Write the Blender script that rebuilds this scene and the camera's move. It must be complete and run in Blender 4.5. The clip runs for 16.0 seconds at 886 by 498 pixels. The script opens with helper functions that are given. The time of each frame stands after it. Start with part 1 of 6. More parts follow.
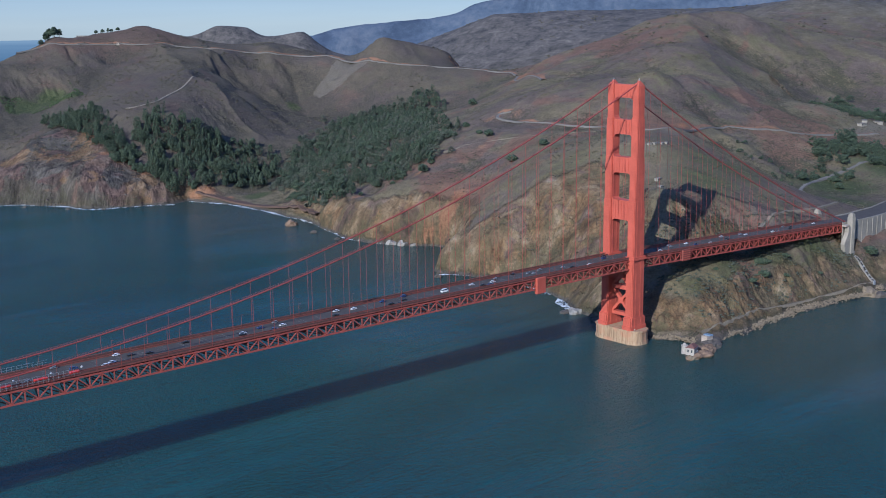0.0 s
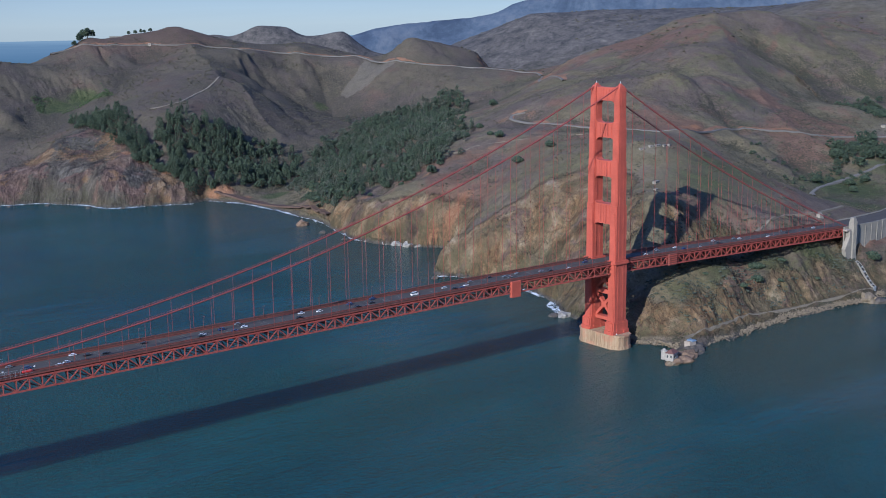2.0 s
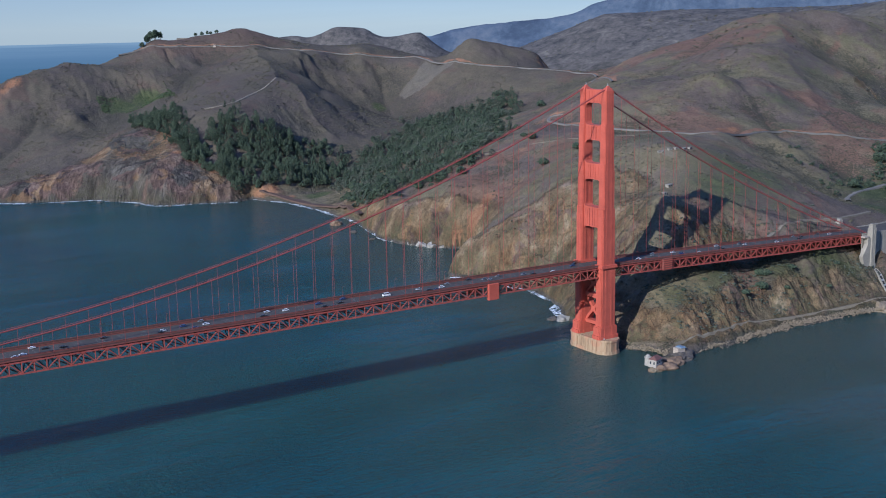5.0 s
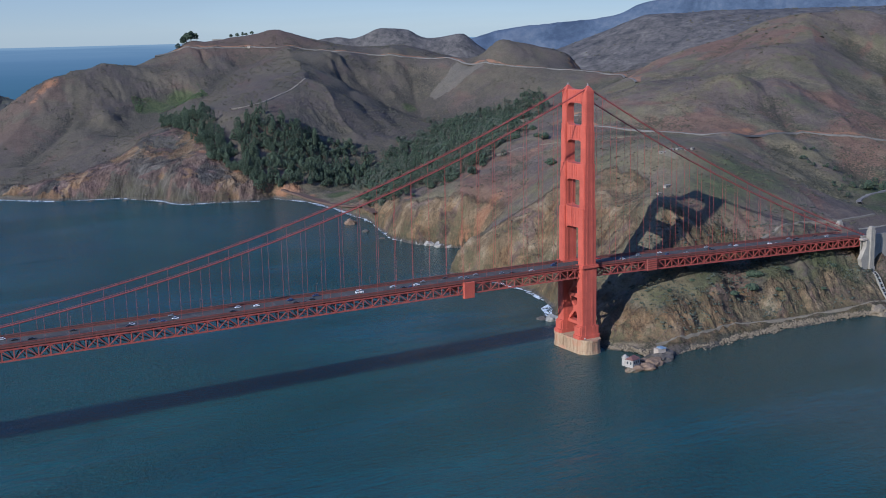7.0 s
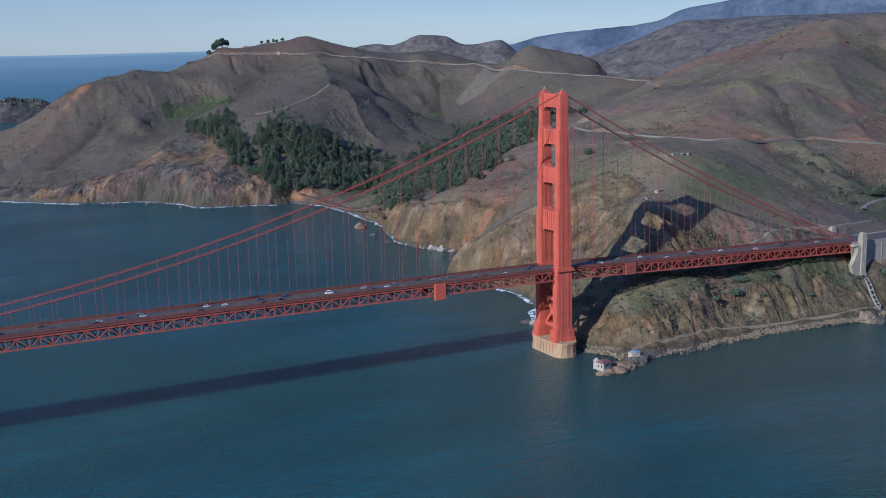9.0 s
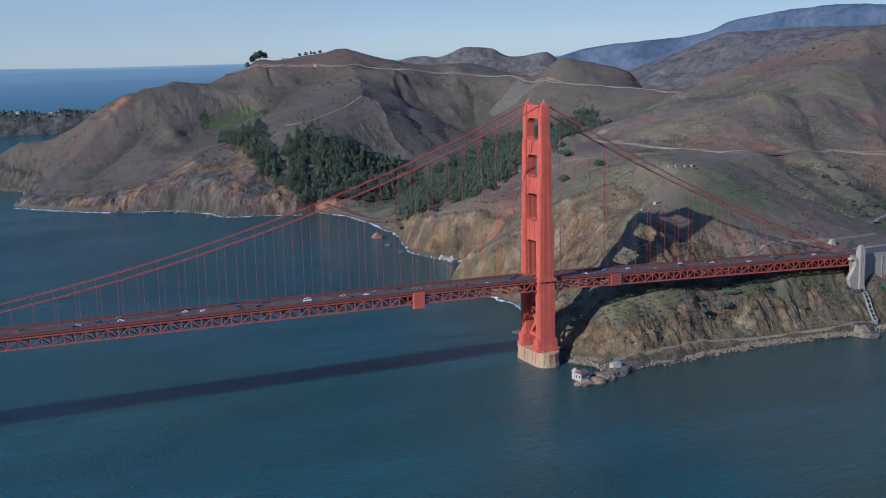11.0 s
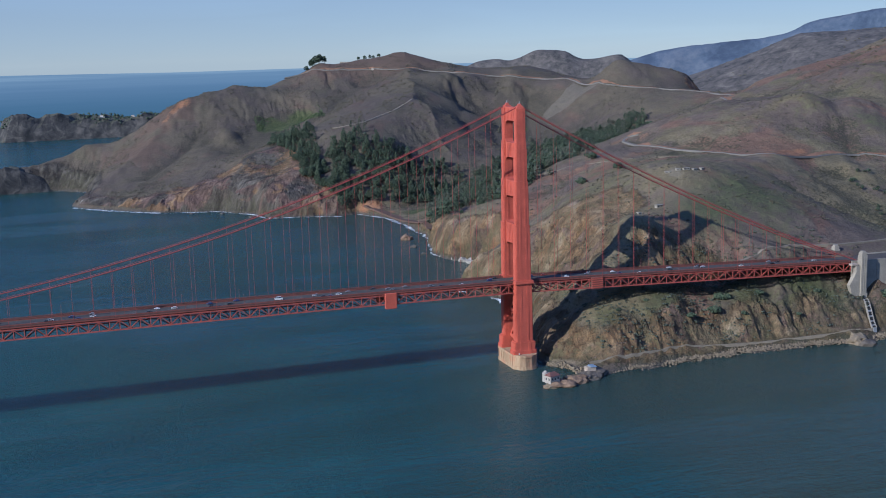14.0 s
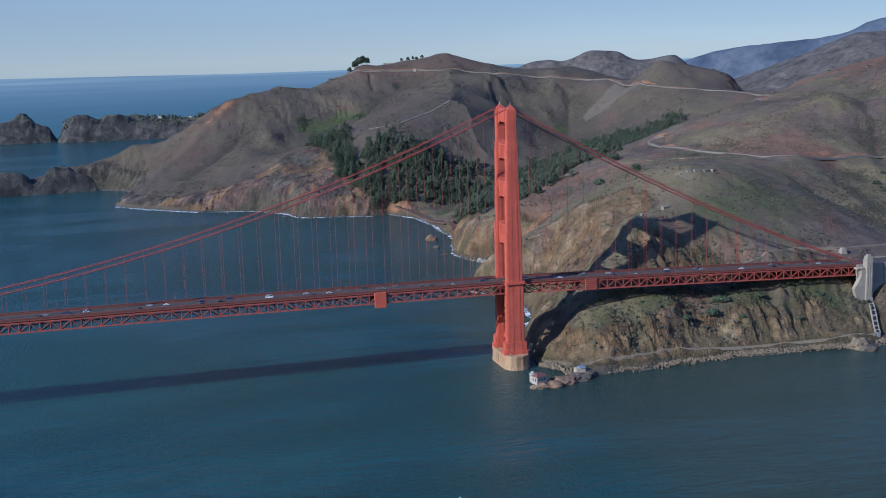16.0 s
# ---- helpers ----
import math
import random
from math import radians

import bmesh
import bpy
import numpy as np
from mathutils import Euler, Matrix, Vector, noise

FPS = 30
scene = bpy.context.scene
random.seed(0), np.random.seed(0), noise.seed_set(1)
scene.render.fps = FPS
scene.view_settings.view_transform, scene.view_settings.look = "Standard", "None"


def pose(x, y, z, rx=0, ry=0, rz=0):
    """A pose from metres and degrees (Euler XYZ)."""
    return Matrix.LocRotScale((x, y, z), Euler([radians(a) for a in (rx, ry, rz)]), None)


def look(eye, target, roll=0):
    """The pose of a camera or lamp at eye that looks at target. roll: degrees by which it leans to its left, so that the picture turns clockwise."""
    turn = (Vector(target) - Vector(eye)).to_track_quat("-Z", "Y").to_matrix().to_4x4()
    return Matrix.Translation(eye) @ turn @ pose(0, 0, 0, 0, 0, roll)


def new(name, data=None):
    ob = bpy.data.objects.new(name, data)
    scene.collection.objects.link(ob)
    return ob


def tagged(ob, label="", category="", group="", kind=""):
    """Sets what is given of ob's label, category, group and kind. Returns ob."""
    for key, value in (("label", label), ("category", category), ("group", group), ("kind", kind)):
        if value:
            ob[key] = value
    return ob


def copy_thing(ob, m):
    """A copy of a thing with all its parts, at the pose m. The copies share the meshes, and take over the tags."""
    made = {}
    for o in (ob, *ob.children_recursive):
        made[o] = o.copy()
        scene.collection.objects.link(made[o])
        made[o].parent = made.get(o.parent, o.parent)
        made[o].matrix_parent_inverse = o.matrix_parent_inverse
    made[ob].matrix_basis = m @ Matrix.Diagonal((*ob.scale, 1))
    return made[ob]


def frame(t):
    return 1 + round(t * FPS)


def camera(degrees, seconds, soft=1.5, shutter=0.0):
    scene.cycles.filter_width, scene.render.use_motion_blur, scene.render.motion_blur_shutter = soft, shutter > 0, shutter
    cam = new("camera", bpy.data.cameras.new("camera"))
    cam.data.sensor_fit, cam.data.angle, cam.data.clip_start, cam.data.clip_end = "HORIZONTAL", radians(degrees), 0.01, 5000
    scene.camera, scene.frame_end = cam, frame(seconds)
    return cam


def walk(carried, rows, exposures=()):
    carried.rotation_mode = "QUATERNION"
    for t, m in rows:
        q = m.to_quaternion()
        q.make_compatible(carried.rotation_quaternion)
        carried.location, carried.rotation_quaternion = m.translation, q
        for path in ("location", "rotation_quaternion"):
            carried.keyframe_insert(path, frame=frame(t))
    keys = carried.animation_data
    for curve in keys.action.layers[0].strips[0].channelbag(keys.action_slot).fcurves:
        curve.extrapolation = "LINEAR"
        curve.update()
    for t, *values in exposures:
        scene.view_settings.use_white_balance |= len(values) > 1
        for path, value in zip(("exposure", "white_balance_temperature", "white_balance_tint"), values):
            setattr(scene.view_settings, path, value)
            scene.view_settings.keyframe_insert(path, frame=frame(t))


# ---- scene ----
import functools

cam = camera(42.78, 16.0, 1.0)
PATH = [
    (0, (-749.84, -626.50, 276.22), (-108.00, 114.70, 79.57), -0.672),
    (0.5, (-737.84, -636.65, 277.01), (-104.05, 111.39, 80.18), -0.724),
    (1, (-725.62, -647.13, 277.86), (-100.73, 108.27, 80.63), -0.764),
    (1.5, (-713.22, -657.49, 278.66), (-98.62, 106.24, 81.21), -0.795),
    (2, (-700.76, -667.34, 279.17), (-96.80, 104.85, 81.77), -0.816),
    (2.5, (-688.08, -676.68, 279.52), (-95.32, 104.02, 81.68), -0.854),
    (3, (-675.23, -686.35, 279.74), (-94.22, 103.22, 82.25), -0.911),
    (3.5, (-662.14, -696.14, 279.89), (-93.34, 102.33, 82.60), -0.944),
    (4, (-649.17, -705.69, 279.78), (-92.61, 101.45, 82.91), -0.966),
    (6.5, (-584.23, -755.73, 277.53), (-86.45, 89.56, 83.34), -1.103),
    (7, (-571.19, -766.38, 277.04), (-83.66, 84.99, 83.41), -1.132),
    (7.5, (-558.26, -777.53, 276.36), (-81.61, 80.26, 83.97), -1.182),
    (8, (-544.92, -788.33, 275.58), (-78.73, 75.38, 84.06), -1.213),
    (8.5, (-531.23, -798.29, 274.75), (-75.18, 71.15, 84.76), -1.227),
    (9, (-517.25, -807.89, 273.96), (-72.15, 67.91, 87.28), -1.248),
    (11.5, (-446.20, -855.65, 272.07), (-62.74, 51.42, 98.34), -1.384),
    (12, (-431.10, -864.37, 271.57), (-60.43, 48.17, 98.75), -1.420),
    (12.5, (-415.40, -871.81, 270.95), (-57.86, 46.07, 98.71), -1.465),
    (13, (-399.27, -878.56, 270.31), (-55.45, 44.64, 98.60), -1.527),
    (13.5, (-382.71, -884.96, 269.82), (-52.99, 43.49, 98.76), -1.593),
    (14, (-366.50, -891.00, 269.37), (-51.64, 42.74, 99.11), -1.678),
    (14.5, (-350.85, -897.01, 268.94), (-50.80, 41.74, 99.47), -1.782),
    (15, (-334.99, -903.62, 268.50), (-49.58, 39.78, 99.52), -1.851),
    (15.5, (-320.11, -910.35, 268.24), (-49.10, 37.41, 100.03), -1.863),
    (16, (-306.02, -917.21, 268.05), (-49.04, 34.55, 100.38), -1.848),
]
walk(cam, [(t, look(eye, target, roll)) for t, eye, target, roll in PATH],
     [(0.0, 0.44, 5400, 10), (16.0, 0.42, 5450, 10)])

# ---------------------------------------------------------------- world, sun
SUN_WAY = Vector((1.92, 0.755, -1.0)).normalized()
world = bpy.data.worlds.new("world")
scene.world = world
world.use_nodes = True
wn = world.node_tree.nodes
sky = wn.new("ShaderNodeTexSky")
sky.sky_type = "NISHITA"
sky.sun_disc = False
sky.sun_elevation = math.asin(-SUN_WAY.z)
sky.sun_rotation = math.atan2(-SUN_WAY.x, -SUN_WAY.y)
sky.altitude = 2600
sky.air_density, sky.dust_density, sky.ozone_density = 0.9, 0.0, 4.0
wn["Background"].inputs["Strength"].default_value = 0.054
wl = world.node_tree.links
wispy = wn.new("ShaderNodeMapping")
wispy.inputs["Scale"].default_value = (1.0, 1.0, 9.0)
wl.new(wn.new("ShaderNodeTexCoord").outputs["Generated"], wispy.inputs[0])
cirrus = wn.new("ShaderNodeTexNoise")
cirrus.inputs["Scale"].default_value, cirrus.inputs["Detail"].default_value, cirrus.inputs["Distortion"].default_value = 3.2, 5, 0.6
wl.new(wispy.outputs[0], cirrus.inputs["Vector"])
thin = wn.new("ShaderNodeMapRange")
thin.inputs["From Min"].default_value, thin.inputs["From Max"].default_value = 0.5, 0.75
thin.inputs["To Min"].default_value, thin.inputs["To Max"].default_value = 1.0, 1.12
wl.new(cirrus.outputs["Fac"], thin.inputs["Value"])
veil = wn.new("ShaderNodeVectorMath")
veil.operation = "SCALE"
wl.new(sky.outputs[0], veil.inputs[0])
wl.new(thin.outputs[0], veil.inputs["Scale"])
high_haze = wn.new("ShaderNodeMix")
high_haze.data_type = "RGBA"
high_haze.inputs[0].default_value = 0.55
lift = wn.new("ShaderNodeSeparateXYZ")
wl.new(wispy.inputs[0].links[0].from_socket, lift.inputs[0])
haze_of = wn.new("ShaderNodeValToRGB")
haze_of.color_ramp.elements.new(0.3), haze_of.color_ramp.elements.new(0.5)
for stop, (place, tone) in zip(haze_of.color_ramp.elements, ((0.0, (0.66, 0.71, 0.76, 1)), (0.12, (0.5, 0.61, 0.77, 1)), (0.35, (0.25, 0.44, 0.96, 1)), (1.0, (0.36, 0.7, 1.9, 1)))):
    stop.position, stop.color = place, tone
wl.new(lift.outputs["Z"], haze_of.inputs["Fac"])
haze_light = wn.new("ShaderNodeVectorMath")
haze_light.operation = "SCALE"
haze_light.inputs["Scale"].default_value = 9.6
wl.new(haze_of.outputs[0], haze_light.inputs[0])
wl.new(haze_light.outputs[0], high_haze.inputs[7])
wl.new(veil.outputs[0], high_haze.inputs[6])
wl.new(high_haze.outputs[2], wn["Background"].inputs[0])
sun = new("sun", bpy.data.lights.new("sun", "SUN"))
sun.data.energy, sun.data.angle, sun.data.color = 4.2, radians(0.53), (1.0, 0.93, 0.83)
sun.matrix_world = look(-SUN_WAY * 1500, (0, 0, 0))


# ---------------------------------------------------------------- materials
def mat(name):
    m = bpy.data.materials.new(name)
    m.use_nodes = True
    nt = m.node_tree
    return m, nt, nt.nodes["Principled BSDF"]


def node(nt, kind, **values):
    n = nt.nodes.new(kind)
    for key, value in values.items():
        if key in n.inputs:
            n.inputs[key].default_value = value
    return n


def coords(nt):
    return nt.nodes.new("ShaderNodeTexCoord").outputs["Object"]


def noise_tex(nt, vec, scale, detail=4.0, rough=0.55, warp=0.0):
    n = node(nt, "ShaderNodeTexNoise", Scale=scale, Detail=detail, Roughness=rough, Distortion=warp)
    nt.links.new(vec, n.inputs["Vector"])
    return n.outputs["Fac"]


def node_colour(nt, vec, scale):
    n = node(nt, "ShaderNodeTexNoise", Scale=scale, Detail=3.0)
    nt.links.new(vec, n.inputs["Vector"])
    return n.outputs["Color"]


def ramp(nt, fac, stops):
    r = nt.nodes.new("ShaderNodeValToRGB")
    els = r.color_ramp.elements
    while len(els) < len(stops):
        els.new(0.5)
    for e, (p, c) in zip(els, stops):
        e.position = p
        e.color = (*c, 1) if len(c) == 3 else c
    nt.links.new(fac, r.inputs["Fac"])
    return r.outputs["Color"]


def band(nt, fac, lo, hi):
    r = nt.nodes.new("ShaderNodeMapRange")
    r.interpolation_type = "SMOOTHSTEP"
    r.inputs["From Min"].default_value, r.inputs["From Max"].default_value = lo, hi
    nt.links.new(fac, r.inputs["Value"])
    return r.outputs["Result"]


def maths(nt, op, a, b=None):
    n = nt.nodes.new("ShaderNodeMath")
    n.operation = op
    for i, v in enumerate((a, b)):
        if v is None:
            continue
        if isinstance(v, (int, float)):
            n.inputs[i].default_value = v
        else:
            nt.links.new(v, n.inputs[i])
    return n.outputs[0]


def mix(nt, fac, a, b, kind="MIX"):
    n = nt.nodes.new("ShaderNodeMix")
    n.data_type, n.blend_type = "RGBA", kind
    for slot, v in ((0, fac), (6, a), (7, b)):
        if isinstance(v, (int, float)):
            n.inputs[slot].default_value = v
        elif isinstance(v, tuple):
            n.inputs[slot].default_value = (*v, 1)
        else:
            nt.links.new(v, n.inputs[slot])
    return n.outputs[2]


def bump(nt, bsdf, height, strength, distance):
    b = node(nt, "ShaderNodeBump", Strength=strength, Distance=distance)
    nt.links.new(height, b.inputs["Height"])
    nt.links.new(b.outputs["Normal"], bsdf.inputs["Normal"])


def plain(name, colour, roughness=0.6, metal=0.0, spread=0.25, scale=0.4, relief=0.0):
    """A painted or built surface with stains at two scales."""
    m, nt, b = mat(name)
    v = coords(nt)
    big, small = noise_tex(nt, v, scale, 5), noise_tex(nt, v, scale * 9, 4)
    f = maths(nt, "ADD", maths(nt, "MULTIPLY", big, 0.6), maths(nt, "MULTIPLY", small, 0.4))
    dark, light = tuple(c * (1 - spread) for c in colour), tuple(min(1, c * (1 + spread)) for c in colour)
    nt.links.new(ramp(nt, f, [(0.3, dark), (0.7, light)]), b.inputs["Base Color"])
    b.inputs["Roughness"].default_value, b.inputs["Metallic"].default_value = roughness, metal
    b.inputs["Specular IOR Level"].default_value = 0.15 if roughness > 0.8 else 0.4
    if relief:
        bump(nt, b, small, 0.6, relief)
    return m


RED = plain("international_orange_paint", (0.43, 0.088, 0.056), 0.6, 0, 0.2, 0.1)
RED_DULL = plain("dull_orange_paint", (0.2, 0.06, 0.046), 0.65, 0, 0.3, 0.2)
ASPHALT = plain("asphalt", (0.075, 0.066, 0.058), 0.85, 0, 0.2, 0.15)
CONCRETE = plain("concrete", (0.36, 0.3, 0.245), 0.85, 0, 0.22, 0.12, 0.05)


def water_material():
    """Deep teal water, olive where silt hangs off the bluff, with wind-roughened and slick patches."""
    m, nt, b = mat("sea_water")
    v = coords(nt)
    xyz = nt.nodes.new("ShaderNodeSeparateXYZ")
    nt.links.new(v, xyz.inputs[0])
    big = noise_tex(nt, v, 0.0022, 4, 0.6, 0.8)
    mid = noise_tex(nt, v, 0.012, 5, 0.6, 0.5)
    tone = maths(nt, "ADD", maths(nt, "MULTIPLY", big, 0.75), maths(nt, "MULTIPLY", mid, 0.25))
    c = ramp(nt, tone, [(0.35, (0.008, 0.045, 0.056)), (0.62, (0.016, 0.066, 0.065))])
    drift = maths(nt, "MULTIPLY", maths(nt, "SUBTRACT", noise_tex(nt, v, 0.006, 4, 0.6, 1.0), 0.5), 260)
    off = maths(nt, "ADD", maths(nt, "SUBTRACT", xyz.outputs["Y"], maths(nt, "MULTIPLY", xyz.outputs["X"], 0.12)), drift)
    silt = maths(nt, "MULTIPLY", band(nt, off, -250, -90), band(nt, maths(nt, "ADD", xyz.outputs["X"], drift), -70, 60))
    cove = maths(nt, "MULTIPLY", band(nt, maths(nt, "ADD", xyz.outputs["X"], maths(nt, "MULTIPLY", drift, 0.3)), -60, 40), band(nt, xyz.outputs["Y"], 330, 120))
    c = mix(nt, maths(nt, "MULTIPLY", maths(nt, "MAXIMUM", silt, cove), 0.75), c, (0.036, 0.056, 0.046))
    nt.links.new(c, b.inputs["Base Color"])
    b.inputs["Roughness"].default_value = 0.13
    b.inputs["IOR"].default_value = 1.333
    b.inputs["Specular IOR Level"].default_value = 0.34
    st = nt.nodes.new("ShaderNodeMapping")
    st.inputs["Rotation"].default_value = (0, 0, 0.35)
    st.inputs["Scale"].default_value = (0.32, 1.0, 1.0)
    nt.links.new(v, st.inputs[0])
    windy = band(nt, noise_tex(nt, st.outputs[0], 0.007, 5, 0.6, 0.8), 0.36, 0.62)
    fine = noise_tex(nt, v, 0.28, 5, 0.62)
    swell = noise_tex(nt, st.outputs[0], 0.085, 4, 0.6, 0.6)
    waves = maths(nt, "ADD", maths(nt, "MULTIPLY", fine, maths(nt, "ADD", maths(nt, "MULTIPLY", windy, 1.0), 0.25)), maths(nt, "MULTIPLY", swell, 0.9))
    bump(nt, b, waves, 1.0, 3.5)
    return m


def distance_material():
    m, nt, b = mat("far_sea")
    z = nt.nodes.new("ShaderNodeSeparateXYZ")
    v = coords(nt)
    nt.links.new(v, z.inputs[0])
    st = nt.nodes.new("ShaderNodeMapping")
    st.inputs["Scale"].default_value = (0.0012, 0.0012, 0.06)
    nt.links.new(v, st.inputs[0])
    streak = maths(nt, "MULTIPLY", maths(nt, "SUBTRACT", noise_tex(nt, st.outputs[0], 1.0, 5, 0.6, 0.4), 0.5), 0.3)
    # Backdrop glows by itself; the paler top is horizon haze put into the colour.
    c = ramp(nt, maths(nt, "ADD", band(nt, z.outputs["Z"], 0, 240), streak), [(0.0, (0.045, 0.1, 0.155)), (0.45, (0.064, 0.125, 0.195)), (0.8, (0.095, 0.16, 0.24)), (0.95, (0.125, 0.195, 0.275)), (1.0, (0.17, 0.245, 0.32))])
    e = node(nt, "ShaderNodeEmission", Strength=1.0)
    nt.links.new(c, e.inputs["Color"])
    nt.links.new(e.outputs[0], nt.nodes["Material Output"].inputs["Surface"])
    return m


WATER = water_material()
FAR_SEA = distance_material()


# ---------------------------------------------------------------- building helpers
def mesh_object(name, verts, faces, material, parent=None, smooth=False):
    me = bpy.data.meshes.new(name)
    me.from_pydata(verts, [], faces)
    me.materials.append(material)
    if smooth:
        me.polygons.foreach_set("use_smooth", [True] * len(me.polygons))
    me.update()
    ob = new(name, me)
    ob.parent = parent
    return ob


def part(name, bm, material, parent=None, label=""):
    """Links a bmesh as one mesh object under a thing or a part."""
    me = bpy.data.meshes.new(name)
    bm.to_mesh(me)
    bm.free()
    me.materials.append(material)
    ob = new(name, me)
    ob.parent = parent
    return tagged(ob, label) if label else ob


def box(bm, x0, x1, y0, y1, z0, z1):
    v = [bm.verts.new(p) for p in ((x0, y0, z0), (x1, y0, z0), (x1, y1, z0), (x0, y1, z0), (x0, y0, z1), (x1, y0, z1), (x1, y1, z1), (x0, y1, z1))]
    for f in ((3, 2, 1, 0), (4, 5, 6, 7), (0, 1, 5, 4), (1, 2, 6, 5), (2, 3, 7, 6), (3, 0, 4, 7)):
        bm.faces.new([v[i] for i in f])


def beam(bm, a, b, w, h):
    """A straight bar of w across and h deep from a to b."""
    a, b = Vector(a), Vector(b)
    d = (b - a).normalized()
    side = d.cross(Vector((0, 0, 1)))
    side = Vector((1, 0, 0)) if side.length < 1e-3 else side.normalized()
    up = side.cross(d)
    v = [bm.verts.new(p + side * s * w / 2 + up * u * h / 2) for p in (a, b) for s, u in ((-1, -1), (1, -1), (1, 1), (-1, 1))]
    for f in ((0, 1, 2, 3), (7, 6, 5, 4), (0, 4, 5, 1), (1, 5, 6, 2), (2, 6, 7, 3), (3, 7, 4, 0)):
        bm.faces.new([v[i] for i in f])


def thing(name, label, category, group="", kind="", at=(0, 0, 0)):
    ob = new(name)
    ob.location = at
    return tagged(ob, label, category, group, kind)


# ---------------------------------------------------------------- land: shore, ridges, hollows
SHORE = [(420, -66), (340, -66), (312, -70), (306, -80), (299, -66), (250, -60), (190, -56), (150, -56), (128, -60), (97, -62), (72, -60), (52, -62), (36, -74), (14, -86), (-6, -80), (-4, -71), (14, -66), (30, -52),
         (34, -34), (22, -18), (24, 10), (30, 50), (42, 84), (58, 118), (76, 160), (86, 196), (84, 250), (70, 296), (54, 310), (66, 330), (120, 360), (150, 395), (158, 432), (128, 470), (112, 510), (108, 572), (134, 655)]
SHORE_WEST = [(148, 700), (154, 800), (150, 900), (130, 960), (112, 994), (86, 985), (20, 1014), (-34, 1033), (-48, 1085), (-97, 1157), (-146, 1177), (-204, 1200), (-288, 1290), (-345, 1365), (-348, 1400), (-320, 1460), (-312, 1620),
              (-376, 1690), (-442, 1690), (-520, 1680), (-585, 1682), (-600, 1720), (-520, 1770), (-420, 1800), (-300, 1850), (-150, 1950), (100, 2150), (500, 2600), (900, 3200), (1000, 4200), (4400, 4200), (4400, -66)]
# crests and spurs, as (x, y, height)
SKYLINE = [(-520, 1725, 30), (-443, 1735, 50), (-381, 1735, 65), (-311, 1730, 91), (-224, 1725, 105), (-141, 1715, 157), (-93, 1690, 182), (-42, 1715, 196), (29, 1745, 210), (100, 1765, 201), (150, 1770, 219), (233, 1770, 254), (344, 1770, 262), (436, 1760, 275), (490, 1735, 262), (560, 1700, 240), (660, 1650, 228), (761, 1750, 234)]
HIGH_ROAD = [(225, 1745, 243), (470, 1660, 237), (553, 1620, 226), (628, 1600, 216), (694, 1560, 207), (742, 1490, 204), (792, 1486, 200), (880, 1255, 182), (900, 1205, 180), (915, 1150, 177), (884, 1013, 168), (722, 1360, 174), (824, 1395, 243), (884, 1375, 234), (930, 1345, 220), (954, 1310, 204), (890, 1450, 200)]
WEST_SLOPES = [(293, 1644, 209), (350, 1392, 177), (318, 1354, 174), (240, 1300, 158), (151, 1246, 136), (464, 1447, 160), (442, 1369, 138), (520, 1400, 128), (645, 1408, 122), (147, 1550, 136), (60, 1460, 100), (-18, 1456, 78), (-28, 1524, 120), (-172, 1504, 78), (-10, 1227, 84), (95, 1150, 88), (-116, 1238, 46), (-315, 1385, 20), (-280, 1560, 50), (-325, 1640, 20), (-345, 1690, 42), (-290, 1600, 40), (20, 1110, 68), (-68, 1214, 62), (-151, 1238, 35)]
VALLEY = [(228, 1077, 48), (308, 1045, 26), (200, 960, 8), (250, 990, 14), (380, 1100, 50), (480, 1130, 66), (597, 1147, 86), (720, 1107, 126), (640, 1250, 92), (330, 1200, 96), (190, 900, 6), (190, 1010, 30), (190, 820, 12), (240, 860, 30), (420, 960, 56), (330, 830, 70), (540, 980, 96), (400, 860, 84)]
NEAR_HILL = [(165, 586, 48), (159, 439, 40), (175, 470, 66), (104, 254, 58), (110, 300, 52), (333, 519, 118), (250, 480, 84), (240, 600, 72), (288, 430, 112), (300, 640, 84), (305, 585, 110), (432, 559, 135), (449, 524, 148), (464, 600, 156), (571, 700, 160), (508, 480, 156), (621, 458, 174), (654, 478, 196), (738, 850, 177), (696, 954, 124), (650, 900, 132), (560, 800, 126), (683, 1046, 104), (275, 209, 141), (158, 78, 107), (246, 80, 99), (145, 211, 72), (190, 260, 106), (230, 330, 112)]
EAST_SLOPES = [(369, 160, 111), (475, 295, 127), (482, 320, 132), (471, 157, 74), (328, 37, 76), (266, 41, 80), (566, 269, 94), (584, 299, 112), (596, 234, 80), (640, 247, 75), (560, 156, 58), (643, 425, 156), (686, 436, 167), (625, 377, 137), (572, 298, 103), (444, 282, 128), (446, 447, 132), (430, 330, 131), (380, 280, 131), (440, 60, 66), (520, 60, 52), (700, 150, 66), (420, -30, 34), (560, -30, 40), (800, 0, 60), (800, 250, 90)]
HILLTOPS = [(925, 656, 231), (1059, 448, 112), (1181, 547, 139), (1061, 915, 247), (964, 960, 216), (1119, 880, 280), (1169, 850, 287), (1269, 800, 290), (1432, 800, 276), (1534, 800, 252), (899, 950, 205), (914, 1041, 178), (1300, 560, 150), (1000, 400, 130), (1467, 547, 190), (1700, 700, 230), (1880, 1000, 322), (2200, 1000, 330), (1600, 300, 120), (1250, 250, 90)]
